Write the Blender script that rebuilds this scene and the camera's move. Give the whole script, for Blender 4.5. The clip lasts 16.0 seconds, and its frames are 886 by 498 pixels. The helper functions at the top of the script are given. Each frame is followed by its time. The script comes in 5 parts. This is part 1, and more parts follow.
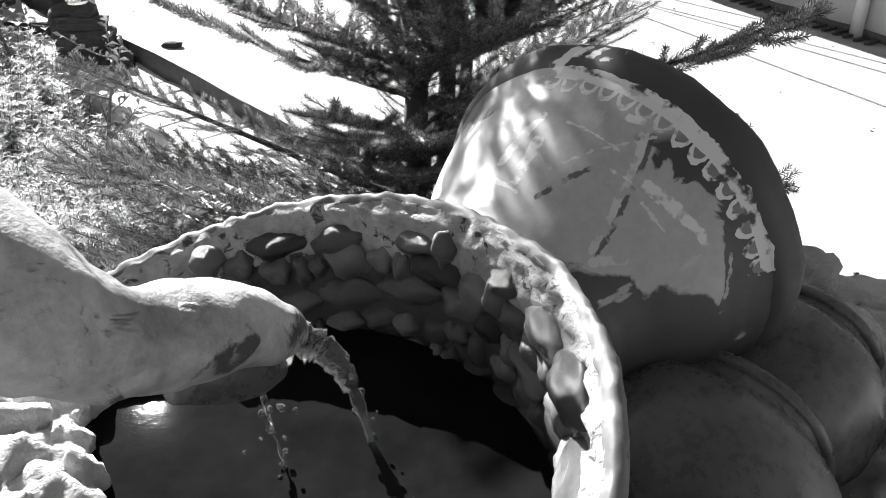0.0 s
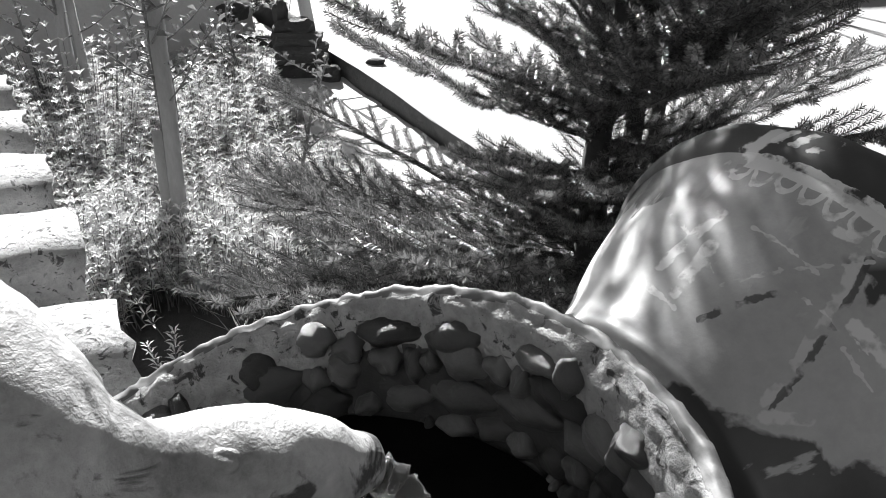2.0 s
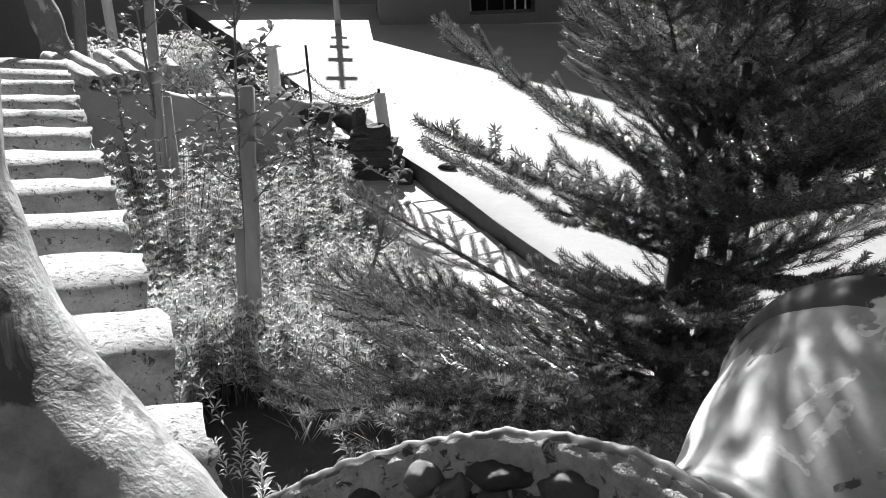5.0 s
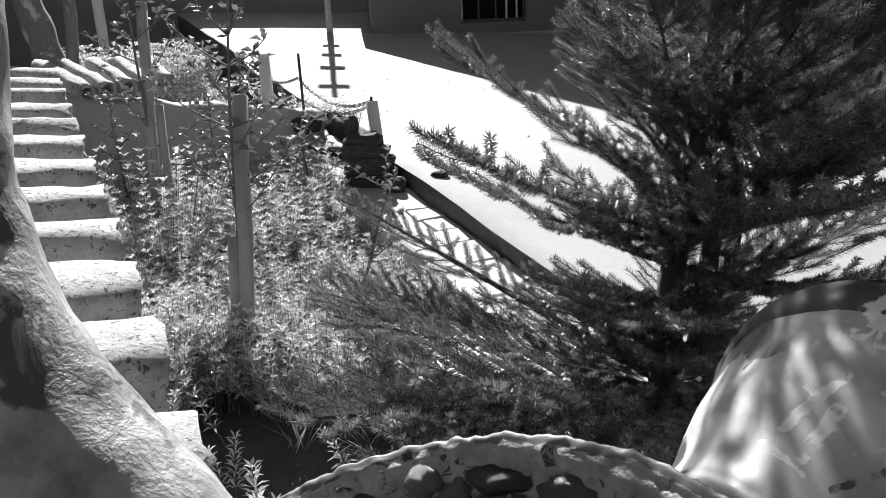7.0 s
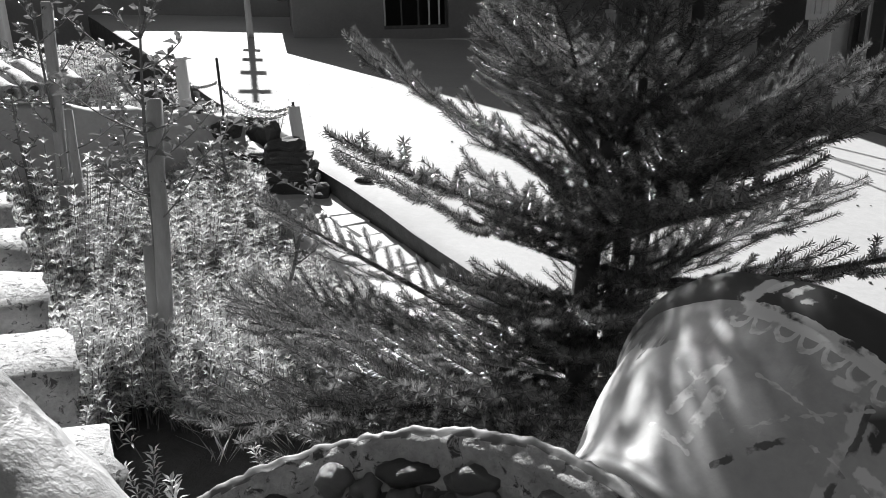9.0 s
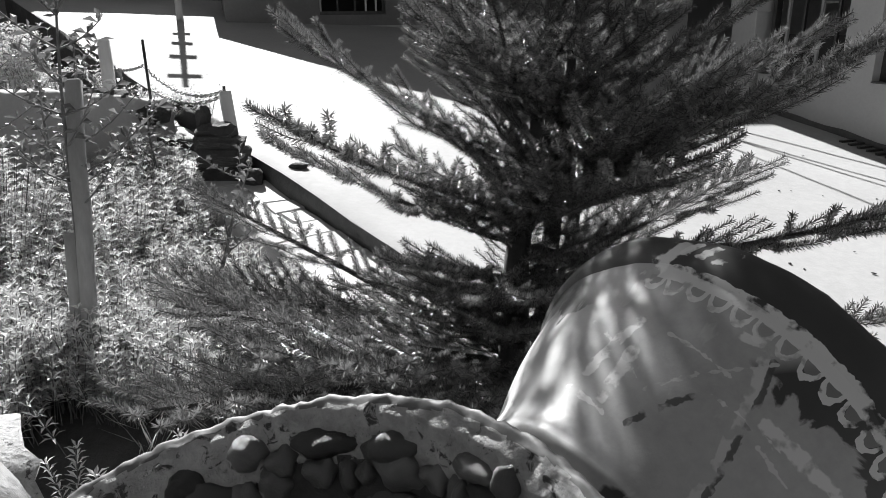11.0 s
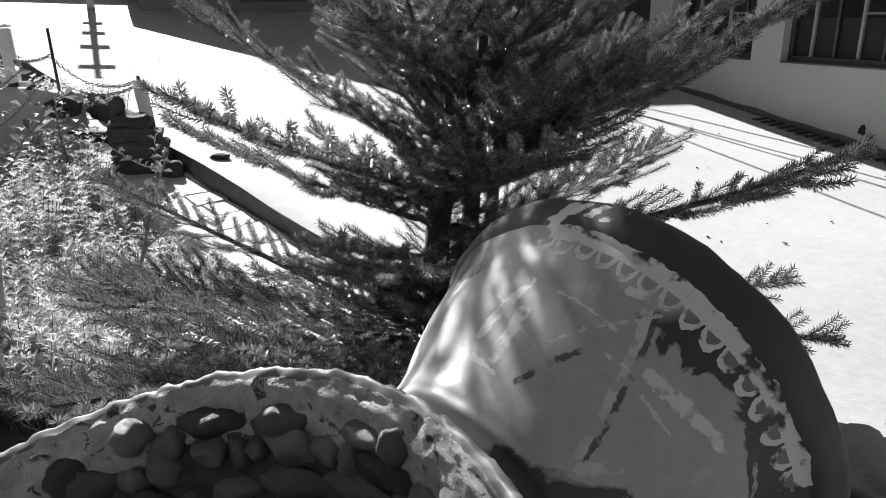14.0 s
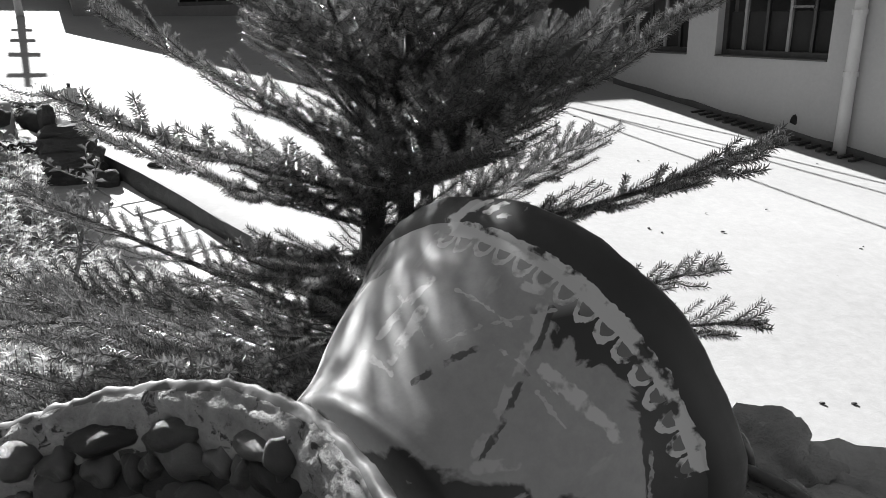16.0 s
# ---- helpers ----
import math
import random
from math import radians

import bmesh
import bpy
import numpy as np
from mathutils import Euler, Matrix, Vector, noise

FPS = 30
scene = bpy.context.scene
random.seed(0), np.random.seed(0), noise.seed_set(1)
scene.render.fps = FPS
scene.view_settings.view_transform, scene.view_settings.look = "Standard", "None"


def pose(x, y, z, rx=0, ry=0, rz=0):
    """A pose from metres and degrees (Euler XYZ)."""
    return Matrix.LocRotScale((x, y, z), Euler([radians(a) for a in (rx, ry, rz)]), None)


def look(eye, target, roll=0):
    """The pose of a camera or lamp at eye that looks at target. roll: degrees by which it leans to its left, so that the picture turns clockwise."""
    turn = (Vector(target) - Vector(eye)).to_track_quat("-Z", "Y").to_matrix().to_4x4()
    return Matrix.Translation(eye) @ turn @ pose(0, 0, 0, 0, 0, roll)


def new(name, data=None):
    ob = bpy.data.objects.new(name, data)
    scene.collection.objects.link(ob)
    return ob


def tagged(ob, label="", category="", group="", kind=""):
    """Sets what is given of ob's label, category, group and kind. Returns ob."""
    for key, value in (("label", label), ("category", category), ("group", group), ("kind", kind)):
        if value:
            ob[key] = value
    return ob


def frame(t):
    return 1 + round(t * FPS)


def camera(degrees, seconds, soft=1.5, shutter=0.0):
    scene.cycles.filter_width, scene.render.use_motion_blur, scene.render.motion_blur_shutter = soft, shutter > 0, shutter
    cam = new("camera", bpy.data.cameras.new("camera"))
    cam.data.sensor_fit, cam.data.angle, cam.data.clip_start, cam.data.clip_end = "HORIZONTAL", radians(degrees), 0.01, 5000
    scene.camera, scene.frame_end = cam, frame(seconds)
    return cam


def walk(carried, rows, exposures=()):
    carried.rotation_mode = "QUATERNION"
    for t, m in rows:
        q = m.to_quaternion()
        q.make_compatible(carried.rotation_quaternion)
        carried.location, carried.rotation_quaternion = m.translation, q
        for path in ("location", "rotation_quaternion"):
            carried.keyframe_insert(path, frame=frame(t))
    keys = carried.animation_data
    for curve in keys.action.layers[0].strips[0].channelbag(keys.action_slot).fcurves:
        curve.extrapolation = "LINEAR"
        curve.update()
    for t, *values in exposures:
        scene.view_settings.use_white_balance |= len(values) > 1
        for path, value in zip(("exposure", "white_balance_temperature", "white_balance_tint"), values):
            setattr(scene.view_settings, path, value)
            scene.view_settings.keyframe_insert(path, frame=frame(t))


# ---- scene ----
cam = camera(64.26, 16.0, soft=0.8)

# seconds, eye x y z, then yaw to the left, pitch and roll in degrees
PATH = [
    (0.0, -0.0091, -0.0054, 1.3112, -1.90, -28.06, -2.10),
    (0.5, 0.0001, 0.0001, 1.3258, -0.00, -27.29, -2.52),
    (1.0, 0.0181, 0.0429, 1.3302, 4.18, -26.35, -2.92),
    (1.5, 0.0450, 0.1069, 1.3271, 9.35, -26.56, -2.91),
    (2.0, 0.0348, 0.1342, 1.3341, 14.48, -26.16, -3.08),
    (2.5, 0.0170, 0.1370, 1.3484, 16.94, -24.65, -2.63),
    (3.0, 0.0002, 0.1389, 1.3588, 17.75, -23.40, -2.30),
    (3.5, -0.0094, 0.1358, 1.3664, 18.48, -22.16, -2.25),
    (4.0, -0.0183, 0.1281, 1.3728, 19.18, -20.40, -2.44),
    (4.5, -0.0209, 0.1289, 1.3792, 19.28, -18.73, -2.61),
    (7.0, -0.0258, 0.1196, 1.3816, 18.39, -17.57, -2.55),
    (7.5, -0.0282, 0.1135, 1.3813, 17.87, -17.45, -2.40),
    (8.0, -0.0251, 0.1143, 1.3840, 16.83, -17.02, -2.02),
    (8.5, -0.0043, 0.1114, 1.3854, 13.91, -16.96, -2.05),
    (9.0, 0.0021, 0.1050, 1.3811, 12.29, -17.32, -1.73),
    (9.5, 0.0004, 0.1066, 1.3733, 11.38, -17.78, -1.38),
    (10.0, 0.0083, 0.1105, 1.3604, 9.71, -18.22, -1.08),
    (12.5, 0.0454, 0.1168, 1.3466, 4.62, -18.14, -0.86),
    (13.0, 0.0552, 0.1193, 1.3418, 3.48, -18.23, -0.95),
    (13.5, 0.0631, 0.1191, 1.3381, 2.76, -18.31, -0.86),
    (14.0, 0.0717, 0.1217, 1.3249, 1.85, -19.21, -1.21),
    (14.5, 0.0801, 0.1239, 1.3173, 1.47, -19.85, -1.53),
    (15.0, 0.0930, 0.1262, 1.3164, 0.60, -20.00, -1.78),
    (15.5, 0.1080, 0.1288, 1.3204, -0.35, -19.42, -1.92),
    (16.0, 0.1295, 0.1288, 1.3209, -1.97, -19.31, -2.13),
]


def aim(x, y, z, yaw, pitch, roll):
    yaw, pitch = radians(yaw), radians(pitch)
    way = Vector((-math.sin(yaw) * math.cos(pitch), math.cos(yaw) * math.cos(pitch), math.sin(pitch)))
    eye = Vector((x, y, z))
    return look(eye, eye + way, roll)


walk(cam, [(row[0], aim(*row[1:])) for row in PATH], [(0.0, 2.35), (1.5, 2.1), (3.5, 1.8), (7.0, 1.5), (10.0, 1.5), (12.5, 1.65), (16.0, 1.75)])

# ---- light ----
SUN_WAY = Vector((-0.442, 0.897, 0.7)).normalized()   # towards the sun
world = bpy.data.worlds.new("sky")
scene.world = world
world.use_nodes = True
wn = world.node_tree
sky = wn.nodes.new("ShaderNodeTexSky")
sky.sky_type = "NISHITA"
sky.sun_disc = False
sky.sun_elevation = math.asin(SUN_WAY.z)
sky.sun_rotation = math.atan2(SUN_WAY.x, SUN_WAY.y)
grey_sky = wn.nodes.new("ShaderNodeRGBToBW")
wn.links.new(sky.outputs[0], grey_sky.inputs[0])
wn.links.new(grey_sky.outputs[0], wn.nodes["Background"].inputs[0])
wn.nodes["Background"].inputs[1].default_value = 0.032
lamp = bpy.data.lights.new("sun", "SUN")
lamp.energy, lamp.angle = 5.0, radians(0.5)
sun = new("sun", lamp)
sun.matrix_world = look(SUN_WAY * 30, (0, 0, 0))


# ---- materials (the film is black and white, so all is neutral grey) ----
def mat(name, lo, hi, rough=0.8, scale=6.0, fine=60.0, bump=0.3, depth=0.01, spots=None, spot_scale=10.0, spot_at=0.6,
        metal=0.0, per_piece=0.0, sheen=0.5, stretch=(1, 1, 1), world_space=False, island=False):
    """A rough surface: a broad and a fine grain between two greys, an optional layer of spots, and relief."""
    m = bpy.data.materials.new(name)
    m.use_nodes = True
    t = m.node_tree
    n, link = t.nodes, t.links
    b = n["Principled BSDF"]
    coords = n.new("ShaderNodeTexCoord")
    mapping = n.new("ShaderNodeMapping")
    mapping.inputs["Scale"].default_value = stretch
    if world_space:
        geo = n.new("ShaderNodeNewGeometry")
        link.new(geo.outputs["Position"], mapping.inputs[0])
    else:
        link.new(coords.outputs["Object"], mapping.inputs[0])

    def cloud(s, detail=6, rough_=0.6, warp=0.0):
        c = n.new("ShaderNodeTexNoise")
        c.inputs["Scale"].default_value = s
        c.inputs["Detail"].default_value = detail
        c.inputs["Roughness"].default_value = rough_
        c.inputs["Distortion"].default_value = warp
        link.new(mapping.outputs[0], c.inputs["Vector"])
        return c.outputs[0]

    def mixed(fac, a, c):
        x = n.new("ShaderNodeMix")
        x.data_type = "FLOAT"
        for slot, v in ((0, fac), (2, a), (3, c)):
            if isinstance(v, (int, float)):
                x.inputs[slot].default_value = v
            else:
                link.new(v, x.inputs[slot])
        return x.outputs[0]

    def ramp(v, a, c):
        r = n.new("ShaderNodeMapRange")
        link.new(v, r.inputs[0])
        r.inputs[1].default_value, r.inputs[2].default_value = a, c
        return r.outputs[0]

    broad, grain = cloud(scale, 5), cloud(fine, 6, 0.7)
    both = mixed(0.45, ramp(broad, 0.3, 0.7), ramp(grain, 0.3, 0.7))
    colour = mixed(both, lo, hi)
    if spots is not None:
        mask = ramp(cloud(spot_scale, 8, 0.65, 0.6), spot_at, spot_at + 0.06)
        colour = mixed(mask, colour, spots)
    if per_piece:
        if island:
            src = n.new("ShaderNodeNewGeometry").outputs["Random Per Island"]
        else:
            src = n.new("ShaderNodeObjectInfo").outputs["Random"]
        k = ramp(src, 0.0, 1.0)
        f = n.new("ShaderNodeMath")
        f.operation = "MULTIPLY"
        link.new(mixed(k, 1 - per_piece, 1 + per_piece), f.inputs[0])
        link.new(colour, f.inputs[1])
        colour = f.outputs[0]
    link.new(colour, b.inputs["Base Color"])
    b.inputs["Metallic"].default_value = metal
    b.inputs["Specular IOR Level"].default_value = sheen
    link.new(mixed(ramp(grain, 0.3, 0.7), max(rough - 0.12, 0.02), min(rough + 0.12, 1.0)), b.inputs["Roughness"])
    if bump:
        bp = n.new("ShaderNodeBump")
        bp.inputs["Strength"].default_value = bump
        bp.inputs["Distance"].default_value = depth
        link.new(mixed(0.5, broad, grain), bp.inputs["Height"])
        link.new(bp.outputs[0], b.inputs["Normal"])
    return m


def leaf_mat(name, lo, hi, rough=0.45, through_=0.35, scale=5.0, uneven=0.4, sheen=0.6):
    m = mat(name, lo, hi, rough, scale, 40.0, 0.0, per_piece=uneven, island=True, sheen=sheen)
    n, link = m.node_tree.nodes, m.node_tree.links
    b = n["Principled BSDF"]
    out = n["Material Output"]
    tl = n.new("ShaderNodeBsdfTranslucent")
    mx = n.new("ShaderNodeMixShader")
    mx.inputs[0].default_value = through_
    link.new(b.inputs["Base Color"].links[0].from_socket, tl.inputs[0])
    link.new(b.outputs[0], mx.inputs[1])
    link.new(tl.outputs[0], mx.inputs[2])
    link.new(mx.outputs[0], out.inputs[0])
    return m


M_COURT = mat("pale packed earth and concrete", 0.24, 0.36, 0.9, 0.5, 18.0, 0.25, 0.02, spots=0.3, spot_scale=9.0, spot_at=0.68)
M_SOIL = mat("dark garden soil", 0.03, 0.09, 0.95, 8.0, 60.0, 0.8, 0.03)
M_EDGE = mat("rough dark retaining stone", 0.04, 0.11, 0.9, 6.0, 40.0, 0.8, 0.03)
M_FLAG = mat("worn pale flagstone", 0.32, 0.55, 0.85, 4.0, 50.0, 0.5, 0.01, per_piece=0.15)
M_PLASTER = mat("aged light plaster", 0.33, 0.45, 0.9, 2.5, 40.0, 0.35, 0.008, spots=0.25, spot_scale=4.0, spot_at=0.66)
M_FACADE = mat("whitewashed plaster", 0.36, 0.46, 0.85, 1.2, 30.0, 0.25, 0.006, spots=0.27, spot_scale=2.2, spot_at=0.66)
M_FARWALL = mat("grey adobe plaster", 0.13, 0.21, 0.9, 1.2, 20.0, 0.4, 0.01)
M_PLINTH = mat("dark plinth coat", 0.06, 0.12, 0.85, 5.0, 40.0, 0.4, 0.01)
# near-black colour stands in for the dark of unlit rooms and holes
M_DARK = mat("unlit interior black", 0.015, 0.03, 0.9, 3.0, 20.0, 0.0)
M_TILE = mat("weathered clay tile", 0.24, 0.56, 0.9, 14.0, 70.0, 1.0, 0.018, spots=0.09, spot_scale=44.0, spot_at=0.565, per_piece=0.12)
M_WOOD = mat("weathered timber", 0.2, 0.34, 0.8, 9.0, 60.0, 0.5, 0.006, stretch=(1, 1, 0.12))
M_PALEWOOD = mat("pale painted timber", 0.5, 0.66, 0.75, 9.0, 60.0, 0.35, 0.004, stretch=(1, 1, 0.15))
M_BARK = mat("dark rough bark", 0.04, 0.1, 0.9, 20.0, 90.0, 0.8, 0.01)
M_PEEL = mat("peeling mottled bark", 0.1, 0.2, 0.9, 7.0, 70.0, 0.9, 0.02, spots=0.42, spot_scale=9.0, spot_at=0.55, stretch=(1, 1, 0.4))
M_STEM = mat("brown stem", 0.08, 0.18, 0.85, 20.0, 90.0, 0.4, 0.004)
M_NEEDLE = leaf_mat("conifer needle", 0.05, 0.23, 0.34, 0.28, uneven=0.75, sheen=0.9)
M_LEAF = leaf_mat("garden leaf", 0.4, 0.74, 0.34, 0.3)
M_LEAF2 = leaf_mat("sapling leaf", 0.07, 0.2, 0.36, 0.25)
M_CEMENT = mat("rough pale cement", 0.2, 0.5, 0.8, 22.0, 90.0, 1.0, 0.016, spots=0.05, spot_scale=55.0, spot_at=0.575)
M_PEBBLE = mat("wet river pebble", 0.03, 0.13, 0.38, 26.0, 120.0, 0.5, 0.005, per_piece=0.85, spots=0.24, spot_scale=34.0, spot_at=0.62)
M_ROCK = mat("pale rough rock", 0.4, 0.62, 0.9, 9.0, 60.0, 1.0, 0.03, per_piece=0.2)
M_DKROCK = mat("dark rough stone", 0.02, 0.07, 0.9, 9.0, 60.0, 0.9, 0.03, per_piece=0.3)
M_SPOUT = mat("stained fired clay", 0.08, 0.52, 0.55, 11.0, 45.0, 0.7, 0.01, spots=0.06, spot_scale=17.0, spot_at=0.55)
M_DKCLAY = mat("dark glazed clay", 0.03, 0.13, 0.3, 7.0, 60.0, 0.2, 0.004, spots=0.2, spot_scale=11.0, spot_at=0.66)
M_RIM = mat("dark slip on a clay rim", 0.025, 0.05, 0.6, 8.0, 80.0, 0.2, 0.003)
M_WETCEMENT = mat("damp dark mortar", 0.02, 0.06, 0.5, 14.0, 90.0, 0.9, 0.01, spots=0.3, spot_scale=22.0, spot_at=0.64)
M_BOWL = mat("smooth grey bowl clay", 0.06, 0.14, 0.6, 10.0, 80.0, 0.3, 0.003, spots=0.06, spot_scale=30.0, spot_at=0.64)
M_IRON = mat("dark iron", 0.05, 0.1, 0.5, 12.0, 80.0, 0.2, 0.003, metal=0.7)
M_CHAIN = mat("dull steel chain", 0.2, 0.35, 0.45, 12.0, 80.0, 0.2, 0.003, metal=0.8)
M_PIPE = mat("painted drainpipe", 0.48, 0.6, 0.6, 4.0, 60.0, 0.2, 0.003)
M_CABLE = mat("black cable", 0.02, 0.04, 0.6, 8.0, 60.0, 0.0)


def water_mat(name, rough, tint):
    m = bpy.data.materials.new(name)
    m.use_nodes = True
    n, link = m.node_tree.nodes, m.node_tree.links
    b = n["Principled BSDF"]
    b.inputs["Base Color"].default_value = (tint, tint, tint, 1)
    b.inputs["Transmission Weight"].default_value = 0.97
    b.inputs["Roughness"].default_value = rough
    b.inputs["IOR"].default_value = 1.33
    c = n.new("ShaderNodeTexNoise")
    c.inputs["Scale"].default_value = 14.0
    bp = n.new("ShaderNodeBump")
    bp.inputs["Strength"].default_value = 0.25
    bp.inputs["Distance"].default_value = 0.01
    link.new(c.outputs[0], bp.inputs["Height"])
    link.new(bp.outputs[0], b.inputs["Normal"])
    return m


M_WATER = water_mat("clear running water", 0.06, 0.9)
M_POOL = mat("murky basin water", 0.003, 0.009, 0.12, 9.0, 24.0, 0.12, 0.003, sheen=0.1)
M_POOL.node_tree.nodes["Principled BSDF"].inputs["IOR"].default_value = 1.08
M_POOL.node_tree.links.remove(M_POOL.node_tree.nodes["Principled BSDF"].inputs["Roughness"].links[0])
M_POOL.node_tree.nodes["Principled BSDF"].inputs["Roughness"].default_value = 0.05


def vessel_mat():
    """Grey slip with streaks and scratches, flaked to dark clay."""
    m = mat("flaking painted vessel", 0.28, 0.42, 0.5, 6.0, 70.0, 0.25, 0.003, spots=0.5, spot_scale=24.0, spot_at=0.68)
    n, link = m.node_tree.nodes, m.node_tree.links
    b = n["Principled BSDF"]
    old = b.inputs["Base Color"].links[0].from_socket
    co = n.new("ShaderNodeTexCoord")

    def mul(a, c, op="MULTIPLY"):
        x = n.new("ShaderNodeMath")
        x.operation = op
        x.use_clamp = True
        for k, v in enumerate((a, c)):
            if isinstance(v, (int, float)):
                x.inputs[k].default_value = v
            else:
                link.new(v, x.inputs[k])
        return x.outputs[0]

    def mix(fac, a, c):
        x = n.new("ShaderNodeMix")
        x.data_type = "FLOAT"
        for slot, v in ((0, fac), (2, a), (3, c)):
            if isinstance(v, (int, float)):
                x.inputs[slot].default_value = v
            else:
                link.new(v, x.inputs[slot])
        return x.outputs[0]

    def to_float(c):
        x = n.new("ShaderNodeRGBToBW")
        link.new(c, x.inputs[0])
        return x.outputs[0]

    def noise_(s, detail, dist=0.0, stretch=None):
        c = n.new("ShaderNodeTexNoise")
        c.inputs["Scale"].default_value, c.inputs["Detail"].default_value, c.inputs["Distortion"].default_value = s, detail, dist
        if stretch:
            mp = n.new("ShaderNodeMapping")
            mp.inputs["Scale"].default_value = stretch
            link.new(co.outputs["Object"], mp.inputs[0])
            link.new(mp.outputs[0], c.inputs[0])
        else:
            link.new(co.outputs["Object"], c.inputs[0])
        return c.outputs[0]

    def step(v, a, c):
        r = n.new("ShaderNodeMapRange")
        link.new(v, r.inputs[0])
        r.inputs[1].default_value, r.inputs[2].default_value = a, c
        return r.outputs[0]

    sep = n.new("ShaderNodeSeparateXYZ")
    link.new(co.outputs["Object"], sep.inputs[0])
    base = to_float(old)
    def plain(a, c, op):
        x = n.new("ShaderNodeMath")
        x.operation = op
        for k, v in enumerate((a, c)):
            if isinstance(v, (int, float)):
                x.inputs[k].default_value = v
            else:
                link.new(v, x.inputs[k])
        return x.outputs[0]

    # the underside was painted dark, with a ragged border
    ragged = plain(plain(noise_(13.0, 5, 0.4), 0.5, "SUBTRACT"), 0.11, "MULTIPLY")
    slant = plain(plain(sep.outputs[1], plain(sep.outputs[2], 0.65, "MULTIPLY"), "ADD"), ragged, "ADD")
    dark = step(slant, -0.030, -0.036)
    # the slip has flaked off below the lip
    torn = plain(sep.outputs[2], plain(plain(noise_(11.0, 6, 0.9), 0.5, "SUBTRACT"), 0.13, "MULTIPLY"), "ADD")
    flake = mul(step(torn, -0.098, -0.094), step(sep.outputs[1], 0.205, 0.195))
    c1 = mix(mul(dark, flake, "ADD"), base, 0.04)
    # pale scuffs
    scuff = step(noise_(30.0, 6, 0.2, (1, 1, 0.35)), 0.66, 0.7)
    c2 = mix(mul(scuff, 0.7), c1, 0.42)
    link.new(paint(m, c2), b.inputs["Base Color"])
    return m


# worn brushwork on the vessel: angle, height to angle, height (degrees, metres), width, grey
STROKES = [
    (64, -0.075, 49, -0.205, 0.007, 0.42), (61.5, -0.078, 47, -0.205, 0.0042, 0.05), (52, -0.124, 31, -0.106, 0.009, 0.5), (67, -0.135, 46, -0.128, 0.0022, 0.5),
    (50, -0.14, 38, -0.138, 0.0022, 0.45), (84, -0.11, 66, -0.112, 0.002, 0.45), (80, -0.165, 60, -0.075, 0.0016, 0.4), (78, -0.195, 69.5, -0.148, 0.0055, 0.04),
    (99, -0.17, 94, -0.11, 0.010, 0.55), (90, -0.185, 90, -0.14, 0.012, 0.55), (101, -0.056, 96, -0.015, 0.013, 0.6), (70, -0.074, 67, -0.07, 0.008, 0.5),
    (46, -0.208, 40, -0.185, 0.010, 0.42), (22, -0.085, 6, -0.11, 0.003, 0.3), (86, -0.2, 104, -0.19, 0.004, 0.5), (108, -0.12, 84, -0.16, 0.0018, 0.45),
    (94.5, -0.026, 92.5, -0.008, 0.0055, 0.6), (90, -0.026, 88, -0.008, 0.006, 0.6), (85.5, -0.026, 83.5, -0.008, 0.006, 0.6),
]


